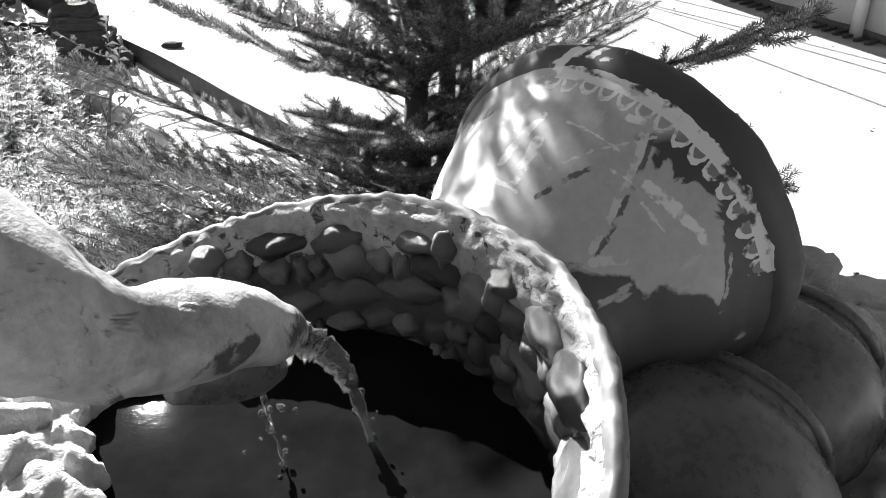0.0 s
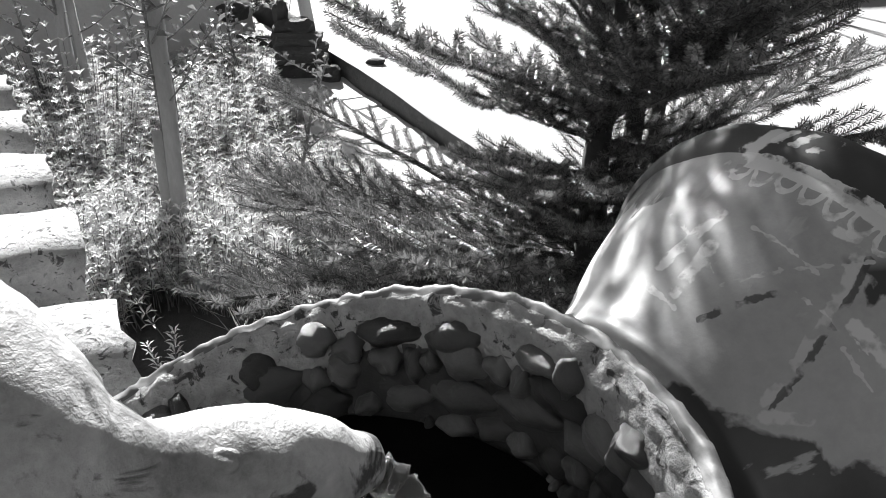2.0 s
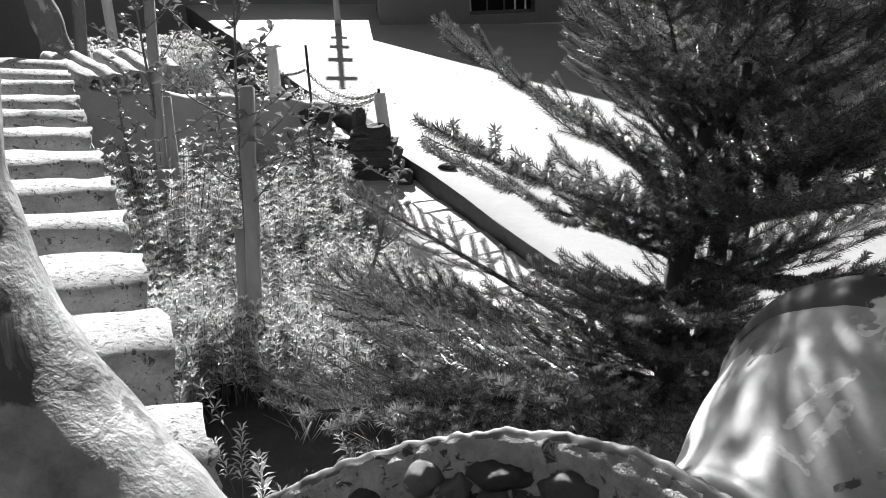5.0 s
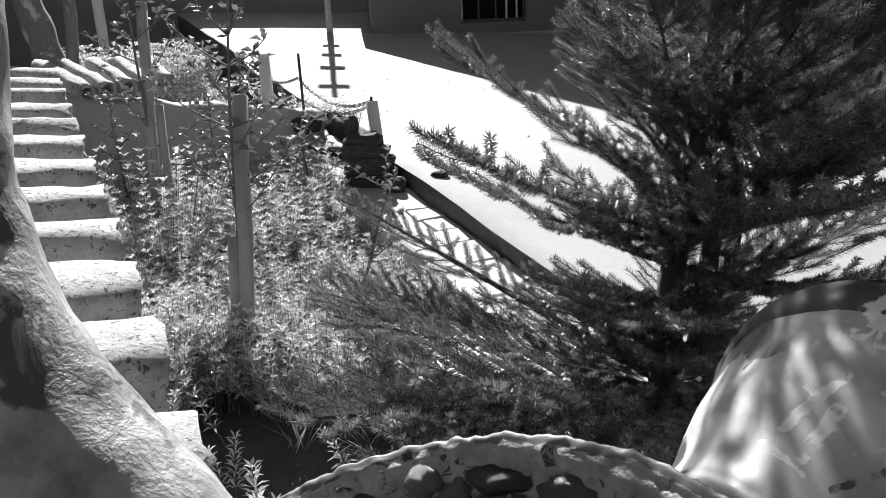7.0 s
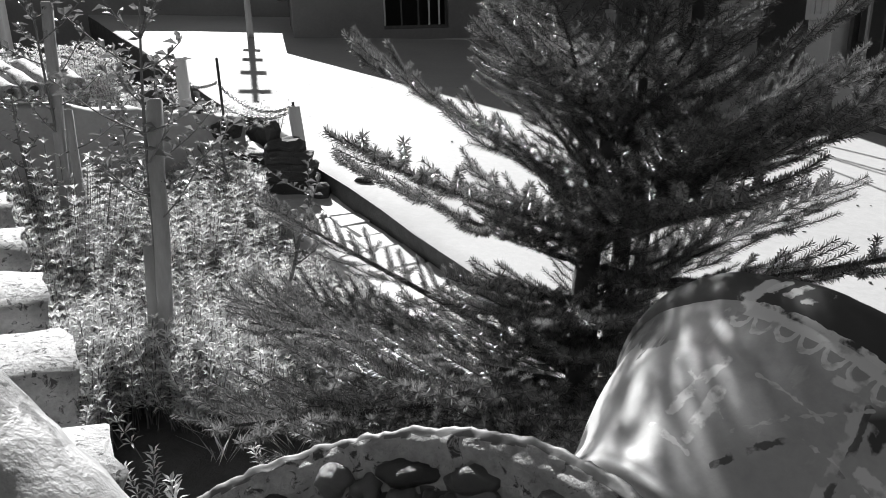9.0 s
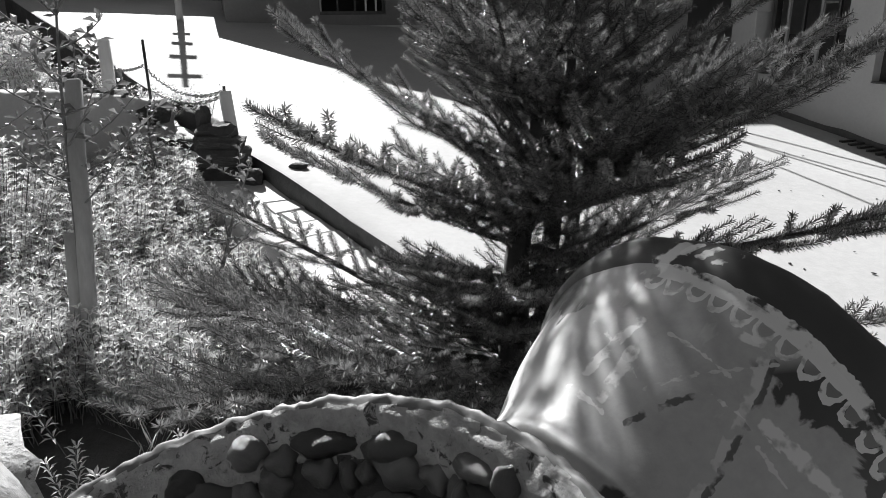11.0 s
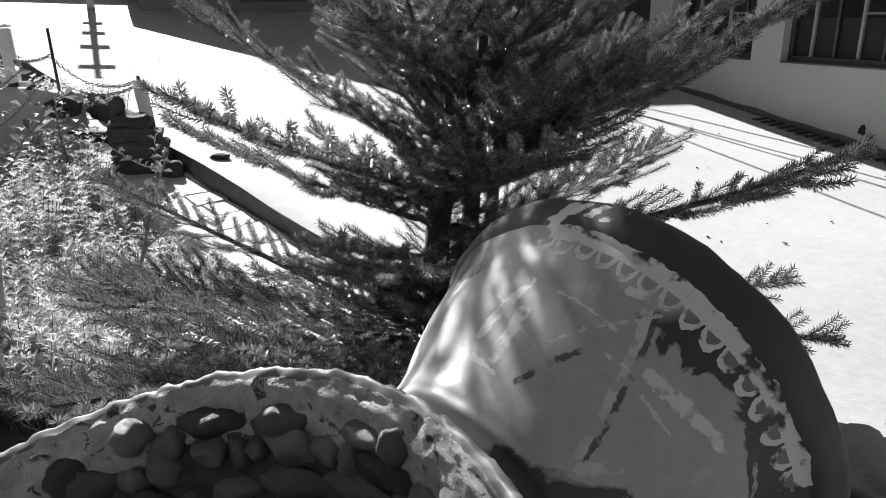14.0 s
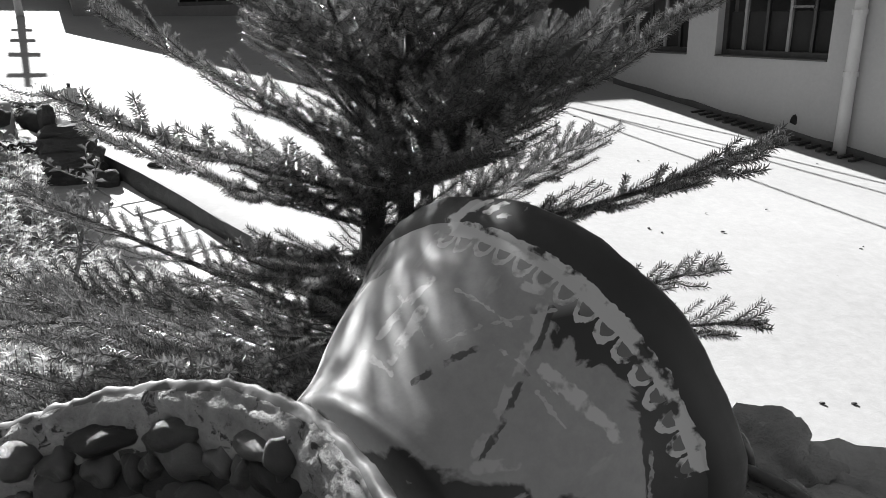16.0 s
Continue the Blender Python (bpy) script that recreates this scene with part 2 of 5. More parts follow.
def paint(m, base):
    """Lays the strokes, a cream band and its scallops over a grey; worn through where the noise is low."""
    n, link = m.node_tree.nodes, m.node_tree.links
    co = n.new("ShaderNodeTexCoord")
    sep = n.new("ShaderNodeSeparateXYZ")
    link.new(co.outputs["Object"], sep.inputs[0])

    def op(kind, *args, clamp=False):
        x = n.new("ShaderNodeMath")
        x.operation, x.use_clamp = kind, clamp
        for k, v in enumerate(args):
            if isinstance(v, (int, float)):
                x.inputs[k].default_value = v
            else:
                link.new(v, x.inputs[k])
        return x.outputs[0]

    def cloud(scale, detail):
        c = n.new("ShaderNodeTexNoise")
        c.inputs["Scale"].default_value, c.inputs["Detail"].default_value = scale, detail
        link.new(co.outputs["Object"], c.inputs[0])
        return op("SUBTRACT", c.outputs[0], 0.5)

    wander, ragged, wear = cloud(22.0, 2), cloud(110.0, 5), cloud(48.0, 5)
    px_ = op("ADD", op("MULTIPLY", op("ARCTAN2", sep.outputs[1], sep.outputs[0]), 0.2), op("MULTIPLY", wander, 0.008))
    py_ = op("ADD", sep.outputs[2], op("MULTIPLY", wander, 0.006))
    rough_edge = op("MULTIPLY", ragged, 0.011)

    def blend(fac, a, c):
        x = n.new("ShaderNodeMix")
        x.data_type = "FLOAT"
        for slot, v in ((0, fac), (2, a), (3, c)):
            if isinstance(v, (int, float)):
                x.inputs[slot].default_value = v
            else:
                link.new(v, x.inputs[slot])
        return x.outputs[0]

    worn = op("MULTIPLY_ADD", wear, 11.0, 0.95, clamp=True)
    colour = base
    # the band and its scallops
    turn = op("MULTIPLY", op("ARCTAN2", sep.outputs[1], sep.outputs[0]), 180 / math.pi)
    in_arc = op("MULTIPLY", op("GREATER_THAN", turn, 11.0), op("LESS_THAN", turn, 101.0))
    off = op("ABSOLUTE", op("SUBTRACT", py_, -0.048))
    band = op("LESS_THAN", op("ADD", off, op("MULTIPLY", rough_edge, 0.4)), 0.007)
    cell = op("SUBTRACT", op("FRACT", op("DIVIDE", op("SUBTRACT", turn, 11.0), 6.0)), 0.5)
    ex = op("DIVIDE", cell, 0.47)
    ey = op("DIVIDE", op("SUBTRACT", -0.0525, py_), 0.02)
    ring = op("SQRT", op("ADD", op("MULTIPLY", ex, ex), op("MULTIPLY", ey, ey)))
    arc = op("MULTIPLY", op("LESS_THAN", op("ABSOLUTE", op("SUBTRACT", op("ADD", ring, op("MULTIPLY", ragged, 0.5)), 0.82)), 0.17), op("GREATER_THAN", ey, 0.0))
    inside = op("MULTIPLY", op("LESS_THAN", ring, 0.66), op("GREATER_THAN", ey, 0.0))
    colour = blend(op("MULTIPLY", op("MULTIPLY", inside, in_arc), 0.6), colour, 0.24)
    colour = blend(op("MULTIPLY", op("MULTIPLY", op("MAXIMUM", band, arc), in_arc), worn), colour, 0.6)
    for a0, z0, a1, z1, width, grey in STROKES:
        width *= 0.75
        ax, bx = radians(a0) * 0.2, radians(a1) * 0.2
        dx, dy = bx - ax, z1 - z0
        qx, qy = op("SUBTRACT", px_, ax), op("SUBTRACT", py_, z0)
        along = op("DIVIDE", op("ADD", op("MULTIPLY", qx, dx), op("MULTIPLY", qy, dy)), dx * dx + dy * dy, clamp=True)
        rx, ry = op("SUBTRACT", qx, op("MULTIPLY", along, dx)), op("SUBTRACT", qy, op("MULTIPLY", along, dy))
        far = op("SQRT", op("ADD", op("MULTIPLY", rx, rx), op("MULTIPLY", ry, ry)))
        mask = op("DIVIDE", op("SUBTRACT", width, op("ADD", far, rough_edge)), width * 0.25, clamp=True)
        colour = blend(op("MULTIPLY", op("MULTIPLY", mask, worn), 0.85), colour, grey * 1.25 if grey > 0.2 else grey)
    return colour


M_VESSEL = vessel_mat()
rim_shader = M_RIM.node_tree.nodes["Principled BSDF"].inputs["Base Color"]
M_RIM.node_tree.links.new(paint(M_RIM, rim_shader.links[0].from_socket), rim_shader)


# ---- mesh helpers ----
def finish(ob, smooth=True):
    if smooth:
        ob.data.polygons.foreach_set("use_smooth", [True] * len(ob.data.polygons))
    ob.data.update()
    return ob


def to_mesh(name, bm, material):
    me = bpy.data.meshes.new(name)
    bm.normal_update()
    bm.to_mesh(me)
    bm.free()
    for m in material if isinstance(material, (list, tuple)) else [material]:
        me.materials.append(m)
    return me


def part(name, bm, material, parent=None, label="", smooth=True):
    ob = new(name, to_mesh(name, bm, material))
    if parent:
        ob.parent = parent
    if label:
        ob["label"] = label
    return finish(ob, smooth)


def thing(name, label, category, at=(0, 0, 0), group="", kind=""):
    ob = new(name)
    ob.location = at
    ob.empty_display_size = 0.1
    return tagged(ob, label, category, group, kind)


def solo(name, bm, material, label, category="", group="", kind="", smooth=True):
    return tagged(part(name, bm, material, None, "", smooth), label, category, group, kind)


def box(bm, centre, size, turn=None, wobble=0.0, bevel=0.0):
    r = bmesh.ops.create_cube(bm, size=1.0)
    vs = r["verts"]
    for v in vs:
        v.co = Vector((v.co.x * size[0], v.co.y * size[1], v.co.z * size[2]))
    if bevel:
        es = list({e for v in vs for e in v.link_edges})
        out = bmesh.ops.bevel(bm, geom=es, offset=bevel, segments=1, affect="EDGES", clamp_overlap=True)
        vs = list({v for f in out["faces"] for v in f.verts} | {v for v in vs if v.is_valid})
    m = Matrix.Translation(centre) @ (turn or Matrix())
    for v in vs:
        if wobble:
            v.co += Vector((random.uniform(-1, 1), random.uniform(-1, 1), random.uniform(-1, 1))) * wobble
        v.co = m @ v.co
    return vs


def beam(bm, a, b, w, d, bevel=0.0, up=(0, 0, 1)):
    a, b = Vector(a), Vector(b)
    way = (b - a)
    q = way.to_track_quat("Z", "Y").to_matrix().to_4x4()
    return box(bm, (a + b) / 2, (w, d, way.length), q, 0.0, bevel)


def tube(bm, pts, radii, sides=10, cap=True, squash=1.0, bumpy=0.0, seed=0.0):
    pts = [Vector(p) for p in pts]
    rings, side = [], None
    for k, p in enumerate(pts):
        way = (pts[min(k + 1, len(pts) - 1)] - pts[max(k - 1, 0)]).normalized()
        if side is None:
            side = way.orthogonal().normalized()
        side = (side - way * side.dot(way)).normalized()
        up = way.cross(side)
        r = radii[k] if hasattr(radii, "__len__") else radii
        ring = []
        for s in range(sides):
            a = 2 * math.pi * s / sides
            co = p + side * math.cos(a) * r + up * math.sin(a) * r * squash
            if bumpy:
                co += (co - p).normalized() * noise.noise(co * 9 + Vector((seed, seed, seed))) * bumpy
            ring.append(bm.verts.new(co))
        rings.append(ring)
    for a, b in zip(rings, rings[1:]):
        for s in range(sides):
            bm.faces.new((a[s], a[(s + 1) % sides], b[(s + 1) % sides], b[s]))
    if cap:
        bm.faces.new(rings[0][::-1])
        bm.faces.new(rings[-1])


def smooth_line(pts, n):
    """n points of a Catmull-Rom line through rows of numbers."""
    p = np.array([pts[0], *pts, pts[-1]], float)
    out = []
    for u in np.linspace(0, len(pts) - 1 - 1e-6, n):
        k, f = int(u), u - int(u)
        a, b, c, d = p[k], p[k + 1], p[k + 2], p[k + 3]
        out.append(0.5 * (2 * b + (c - a) * f + (2 * a - 5 * b + 4 * c - d) * f**2 + (3 * b - a - 3 * c + d) * f**3))
    return np.array(out)


def lathe(bm, profile, sides=64, wobble=0.0, seed=0.0):
    """Rings about z from rows of radius, z."""
    rings = []
    for r, z in profile:
        ring = []
        for s in range(sides):
            a = 2 * math.pi * s / sides
            co = Vector((r * math.cos(a), r * math.sin(a), z))
            if wobble:
                co += Vector((math.cos(a), math.sin(a), 0.3)) * noise.noise(co * 14 + Vector((seed, 0, 0))) * wobble
                co += Vector((math.cos(a), math.sin(a), 0.5)) * noise.noise(co * 45 + Vector((0, seed, 0))) * wobble * 0.6
            ring.append(bm.verts.new(co))
        rings.append(ring)
    for a, b in zip(rings, rings[1:]):
        for s in range(sides):
            bm.faces.new((a[s], a[(s + 1) % sides], b[(s + 1) % sides], b[s]))
    return rings


def stone(bm, centre, size, turn=None, rough=0.18, level=2, seed=0.0):
    r = bmesh.ops.create_icosphere(bm, subdivisions=level, radius=1.0)
    m = Matrix.Translation(centre) @ (turn or Matrix())
    for v in r["verts"]:
        d = 1 + rough * noise.noise(v.co * 1.3 + Vector((seed, seed * 2, 0))) * 2 + rough * 0.5 * noise.noise(v.co * 3.5 + Vector((0, seed, seed)))
        c = v.co * d
        v.co = m @ Vector((c.x * size[0], c.y * size[1], c.z * size[2]))


def raw(name, verts, faces, materials, face_mat=None, parent=None):
    me = bpy.data.meshes.new(name)
    me.from_pydata([tuple(v) for v in verts], [], faces)
    for m in materials if isinstance(materials, (list, tuple)) else [materials]:
        me.materials.append(m)
    if face_mat is not None:
        me.polygons.foreach_set("material_index", face_mat)
    me.update()
    ob = new(name, me)
    if parent:
        ob.parent = parent
    return ob


class Leaves:
    """Gathers many small leaves and thin stems for one mesh."""

    def __init__(self):
        self.v, self.f, self.m = [], [], []

    def blade(self, base, way, length, width, side, fold=0.25, material=0, curl=0.0):
        """A folded pointed leaf."""
        way, side = way.normalized(), (side - way * side.dot(way.normalized())).normalized()
        up = way.cross(side)
        k = len(self.v)
        if curl:                                                 # a broader leaf, arched along its midrib
            mid = base + way * length * 0.5 + Vector((0, 0, length * curl * 0.2))
            lift = up * width * fold
            self.v += [base, mid - side * width / 2 + lift, mid, mid + side * width / 2 + lift, base + way * length - Vector((0, 0, length * curl * 0.6))]
            self.f += [(k, k + 1, k + 2), (k, k + 2, k + 3), (k + 1, k + 4, k + 2), (k + 2, k + 4, k + 3)]
            self.m += [material] * 4
            return
        mid = base + way * length * 0.45
        self.v += [base, mid + side * width / 2 + up * width * fold, base + way * length, mid - side * width / 2 + up * width * fold]
        self.f += [(k, k + 1, k + 2), (k, k + 2, k + 3)]
        self.m += [material, material]

    def stem(self, a, b, r, material=1):
        way = (b - a).normalized()
        s = way.orthogonal().normalized()
        u = way.cross(s)
        k = len(self.v)
        for p, q in ((a, r), (b, r * 0.7)):
            for c, d in ((1, 0), (-0.5, 0.87), (-0.5, -0.87)):
                self.v.append(p + (s * c + u * d) * q)
        for i in range(3):
            j = (i + 1) % 3
            self.f.append((k + i, k + j, k + 3 + j, k + 3 + i))
            self.m.append(material)

    def build(self, name, materials, parent=None):
        return raw(name, self.v, self.f, materials, self.m, parent)


def ground_z(x, y):
    return -0.347 - 0.0902 * x + 0.1037 * y


# ---- the courtyard, the sunken garden and its edges ----
E0, E1 = Vector((-9.0, 12.12)), Vector((9.0, -5.85))         # the line of the courtyard's edge
EDGE_WAY = (E1 - E0).normalized()
EDGE_OUT = Vector((-EDGE_WAY.y, EDGE_WAY.x))                    # towards the courtyard


def edge_point(u, off=0.0):
    p = Vector((-2.085, 5.23)) + EDGE_WAY * u + EDGE_OUT * off
    return p


def make_ground():
    bm = bmesh.new()
    us = [-400, -60, -20, -8] + [-6 + 0.5 * k for k in range(29)] + [12, 30, 80, 400]
    offs = [0, 0.06, 0.15, 0.4, 0.8, 1.3, 2, 3, 4, 5, 6, 7, 8, 10, 14, 30, 90, 400]
    grid = []
    for u in us:
        row = []
        for o in offs:
            p = edge_point(u, o + (0.05 * noise.noise((u * 0.9, 3.1, 0)) if o < 0.2 else 0))
            far = max(abs(u), o)
            z = ground_z(p.x, p.y) if far < 31 else ground_z(*edge_point(max(-30, min(u, 30)), min(o, 30)))
            z += 0.018 * noise.noise((p.x * 0.7, p.y * 0.7, 0)) - (0.02 if o == 0 else 0)
            row.append(bm.verts.new((p.x, p.y, z)))
        grid.append(row)
    for a, b in zip(grid, grid[1:]):
        for k in range(len(offs) - 1):
            bm.faces.new((a[k], b[k], b[k + 1], a[k + 1]))
    bmesh.ops.recalc_face_normals(bm, faces=bm.faces)
    return solo("ground", bm, M_COURT, "pale sunlit packed courtyard ground sloping gently", "ground", kind="structure")


def make_soil():
    bm = bmesh.new()
    us = [-400, -40, -12] + [-8 + 0.4 * k for k in range(41)] + [14, 40, 400]
    offs = [0.1, -0.1, -0.3] + [-0.6 - 0.3 * k for k in range(20)] + [-10, -40, -400]
    grid = []
    for u in us:
        row = []
        for o in offs:
            p = edge_point(u, o)
            q = edge_point(max(-8, min(u, 9)), max(o, -7))
            z = ground_z(q.x, q.y) - 0.52 + 0.05 * noise.noise((p.x * 1.4, p.y * 1.4, 5))
            row.append(bm.verts.new((p.x, p.y, z)))
        grid.append(row)
    for a, b in zip(grid, grid[1:]):
        for k in range(len(offs) - 1):
            bm.faces.new((a[k], b[k], b[k + 1], a[k + 1]))
    bmesh.ops.recalc_face_normals(bm, faces=bm.faces)
    return solo("soil", bm, M_SOIL, "dark garden soil under the plants", "soil", kind="structure")


def make_retaining():
    bm = bmesh.new()
    us = [-12 + 0.08 * k for k in range(275)]
    rows = []
    for u in us:
        row = []
        for k, (o, dz) in enumerate(((0.0, -0.02), (-0.012, -0.06), (-0.02, -0.14), (-0.015, -0.24), (-0.01, -0.6), (0.2, -0.6), (0.2, -0.03))):
            w = noise.noise((u * 3.0, k * 1.7, 0)) * 0.02 + noise.noise((u * 9.0, k * 2.3, 4)) * 0.012 if 0 < k < 5 else 0.05 * noise.noise((u * 0.9, 3.1, 0)) if k == 0 else 0
            p = edge_point(u, o + w + 0.004)
            row.append(bm.verts.new((p.x, p.y, ground_z(p.x, p.y) + dz)))
        rows.append(row)
    for a, b in zip(rows, rows[1:]):
        for k in range(6):
            bm.faces.new((a[k], a[k + 1], b[k + 1], b[k]))
    bmesh.ops.recalc_face_normals(bm, faces=bm.faces)
    return solo("retaining_wall", bm, M_EDGE, "rough dark stone edge holding up the courtyard", "wall", kind="structure")


ground, soil, retaining = make_ground(), make_soil(), make_retaining()

# the flagged path below the courtyard's edge
PATH_A, PATH_B = edge_point(-1.75, -0.47), edge_point(6.0, -0.47)      # its garden side


def make_path():
    bm = bmesh.new()
    way = (PATH_B - PATH_A).normalized()
    out = Vector((-way.y, way.x))
    rows = []
    n = 40
    for k in range(n + 1):
        p = PATH_A.lerp(PATH_B, k / n)
        w = 0.465
        row = []
        for o, dz in ((0.0, -0.6), (-0.03, -0.38), (-0.02, -0.19), (0.0, -0.165), (w, -0.165), (w, -0.6)):
            q = p + out * (o + 0.012 * noise.noise((k * 0.7, dz * 9, 0)))
            row.append(bm.verts.new((q.x, q.y, ground_z(q.x, q.y) + dz)))
        rows.append(row)
    for a, b in zip(rows, rows[1:]):
        for k in range(5):
            bm.faces.new((a[k], a[k + 1], b[k + 1], b[k]))
    bmesh.ops.recalc_face_normals(bm, faces=bm.faces)
    base = solo("pavement", bm, M_PLASTER, "narrow path on a plastered kerb, paved with worn pale flagstones", "path", kind="structure")
    rnd = random.Random(5)
    u = 0.0
    length = (PATH_B - PATH_A).length
    while u < length - 0.3:
        step = rnd.uniform(0.2, 0.46)
        cut = rnd.uniform(0.16, 0.26)
        for a, b in ((0.004, cut - 0.003), (cut + 0.003, 0.45)) if rnd.random() < 0.45 else ((0.004, 0.45),):
            bm = bmesh.new()
            p = PATH_A + way * (u + step / 2) + out * ((a + b) / 2)
            m = Matrix.Translation((p.x, p.y, ground_z(p.x, p.y) - 0.156)) @ Matrix.Rotation(math.atan2(way.y, way.x) + rnd.uniform(-0.06, 0.06), 4, "Z")
            m = m @ Matrix.Rotation(0.138 + rnd.uniform(-0.03, 0.03), 4, "Y") @ Matrix.Rotation(rnd.uniform(-0.03, 0.03), 4, "X")
            box(bm, (0, 0, 0), (step - 0.006, b - a, 0.045), None, 0.006, 0.008)
            bm.transform(m)
            part("flagstone", bm, M_FLAG, base, smooth=False)
        u += step


# the tiled garden wall
TILE_A, TILE_STEP = Vector((-0.92, 1.17, 0.63)), Vector((-0.3, 0.276, 0.052))


def tile_mesh(length, r, seed, tall=0.2):
    """A curved clay tile along -x, its crest at z = 0, worn at the lip."""
    bm = bmesh.new()
    n, m = 12, 12
    outer, inner = [], []
    for k in range(n + 1):
        x = -length * k / n
        ro, ri, so, si = [], [], [], []
        rr = r * (1 + 0.12 * k / n)
        for j in range(m + 1):
            a = math.pi * (j / m)
            c, s = math.cos(a), max(0.0, math.sin(a))
            w = 0.014 * noise.noise((x * 6 + seed, c * 2, s * 2)) + 0.007 * noise.noise((x * 25, c * 7 + seed, s * 7))
            lip = 0.03 * noise.noise((seed, c * 3, s * 3)) if k == 0 else 0
            ro.append(bm.verts.new((x + lip, math.copysign(abs(c) ** 0.5, c) * (rr + w), s**0.6 * (tall + w) - tall)))
            ri.append(bm.verts.new((x + lip, math.copysign(abs(c) ** 0.5, c) * (rr - 0.02), s**0.6 * (tall - 0.02) - tall)))
        outer.append(ro)
        inner.append(ri)
    for a, b in zip(outer, outer[1:]):
        for j in range(m):
            bm.faces.new((a[j], a[j + 1], b[j + 1], b[j]))
    for a, b in zip(inner, inner[1:]):
        for j in range(m):
            bm.faces.new((a[j], b[j], b[j + 1], a[j + 1]))
    for o, i in ((outer[0], inner[0]), (outer[-1], inner[-1])):
        for j in range(m):
            bm.faces.new((o[j], i[j], i[j + 1], o[j + 1]))
    bmesh.ops.recalc_face_normals(bm, faces=bm.faces)
    return bm


def make_tile_wall():
    across = Vector((-0.69, -0.72, 0)).normalized()              # from the crest's garden end to the far side
    bm = bmesh.new()
    rows = []
    for k in range(-4, 13):
        p = TILE_A + TILE_STEP * k
        row = []
        for o, dz in ((0.06, -1.4), (0.06, -0.2), (0.9, -0.1), (0.9, -1.4)):
            q = p + across * o
            row.append(bm.verts.new((q.x, q.y, p.z + dz)))
        rows.append(row)
    for a, b in zip(rows, rows[1:]):
        for j in range(3):
            bm.faces.new((a[j], a[j + 1], b[j + 1], b[j]))
    bm.faces.new(rows[0])
    bm.faces.new(rows[-1])
    bmesh.ops.recalc_face_normals(bm, faces=bm.faces)
    wall = solo("wall_west", bm, M_PLASTER, "low plastered garden wall capped with weathered clay tiles", "wall", kind="structure", smooth=False)
    yaw = math.atan2(-across.y, -across.x)
    rnd = random.Random(3)
    for k in range(-4, 12):
        p = TILE_A + TILE_STEP * k
        ob = part("tile", tile_mesh(0.95, 0.165 + 0.01 * (k % 3), k * 3.7, 0.21), M_TILE, wall)
        ob.matrix_world = Matrix.Translation(p + Vector((0, 0, rnd.uniform(-0.012, 0.012)))) @ Matrix.Rotation(yaw + rnd.uniform(-0.05, 0.05), 4, "Z") @ Matrix.Rotation(radians(6), 4, "Y")
    return wall


def make_back_wall():
    a, b = Vector((-4.35, 4.3)), Vector((-2.95, 5.75))
    way = (b - a).normalized()
    out = Vector((way.y, -way.x))                                 # towards the garden
    bm = bmesh.new()
    rows = []
    for k in range(13):
        u = k / 12
        p = a.lerp(b, u)
        top = 1.0 - 0.28 * u + 0.02 * math.sin(k * 2.1)
        row = [bm.verts.new((*(p + out * o), z)) for o, z in ((0.0, -0.4), (0.0, top - 0.03), (-0.04, top), (-0.3, top), (-0.3, -0.4))]
        rows.append(row)
    for r, s in zip(rows, rows[1:]):
        for j in range(4):
            bm.faces.new((r[j], r[j + 1], s[j + 1], s[j]))
    bm.faces.new(rows[0])
    bm.faces.new(rows[-1])
    bmesh.ops.recalc_face_normals(bm, faces=bm.faces)
    wall = solo("wall_north", bm, M_PLASTER, "shaded smooth plaster wall closing the garden", "wall", kind="structure")
    yaw = math.atan2(out.y, out.x)
    rnd = random.Random(8)
    for k in range(5):
        ob = part("tile", tile_mesh(0.88 - 0.04 * k, 0.062, k * 5.1 + 40, 0.1), M_TILE, wall)
        ob.matrix_world = (Matrix.Translation((-4.15 + 0.1 * k, 4.39 + 0.103 * k, 1.075 + 0.008 * k)) @ Matrix.Rotation(-0.42 - 0.05 * k + rnd.uniform(-0.03, 0.03), 4, "Z")
                           @ Matrix.Rotation(radians(12), 4, "Y"))
    return wall


make_tile_wall()
make_back_wall()


# ---- the buildings ----
FAC = Vector((3.05, 7.739))                                       # a jamb on the facade's line
FAC_WAY = Vector((0.4696, -0.8829))
FAC_IN = Vector((0.8829, 0.4696))


def fac(u, depth=0.0, z=0.0):
    p = FAC + FAC_WAY * u + FAC_IN * depth
    return Vector((p.x, p.y, z))


def fac_box(bm, u0, u1, d0, d1, z0, z1, bevel=0.0):
    turn = Matrix.Rotation(math.atan2(FAC_WAY.y, FAC_WAY.x), 4, "Z")
    return box(bm, fac((u0 + u1) / 2, (d0 + d1) / 2, (z0 + z1) / 2), (u1 - u0, abs(d1 - d0), z1 - z0), turn, 0, bevel)


BAY = 1.53
SILL, HEAD, EAVE = 0.705, 2.35, 2.9


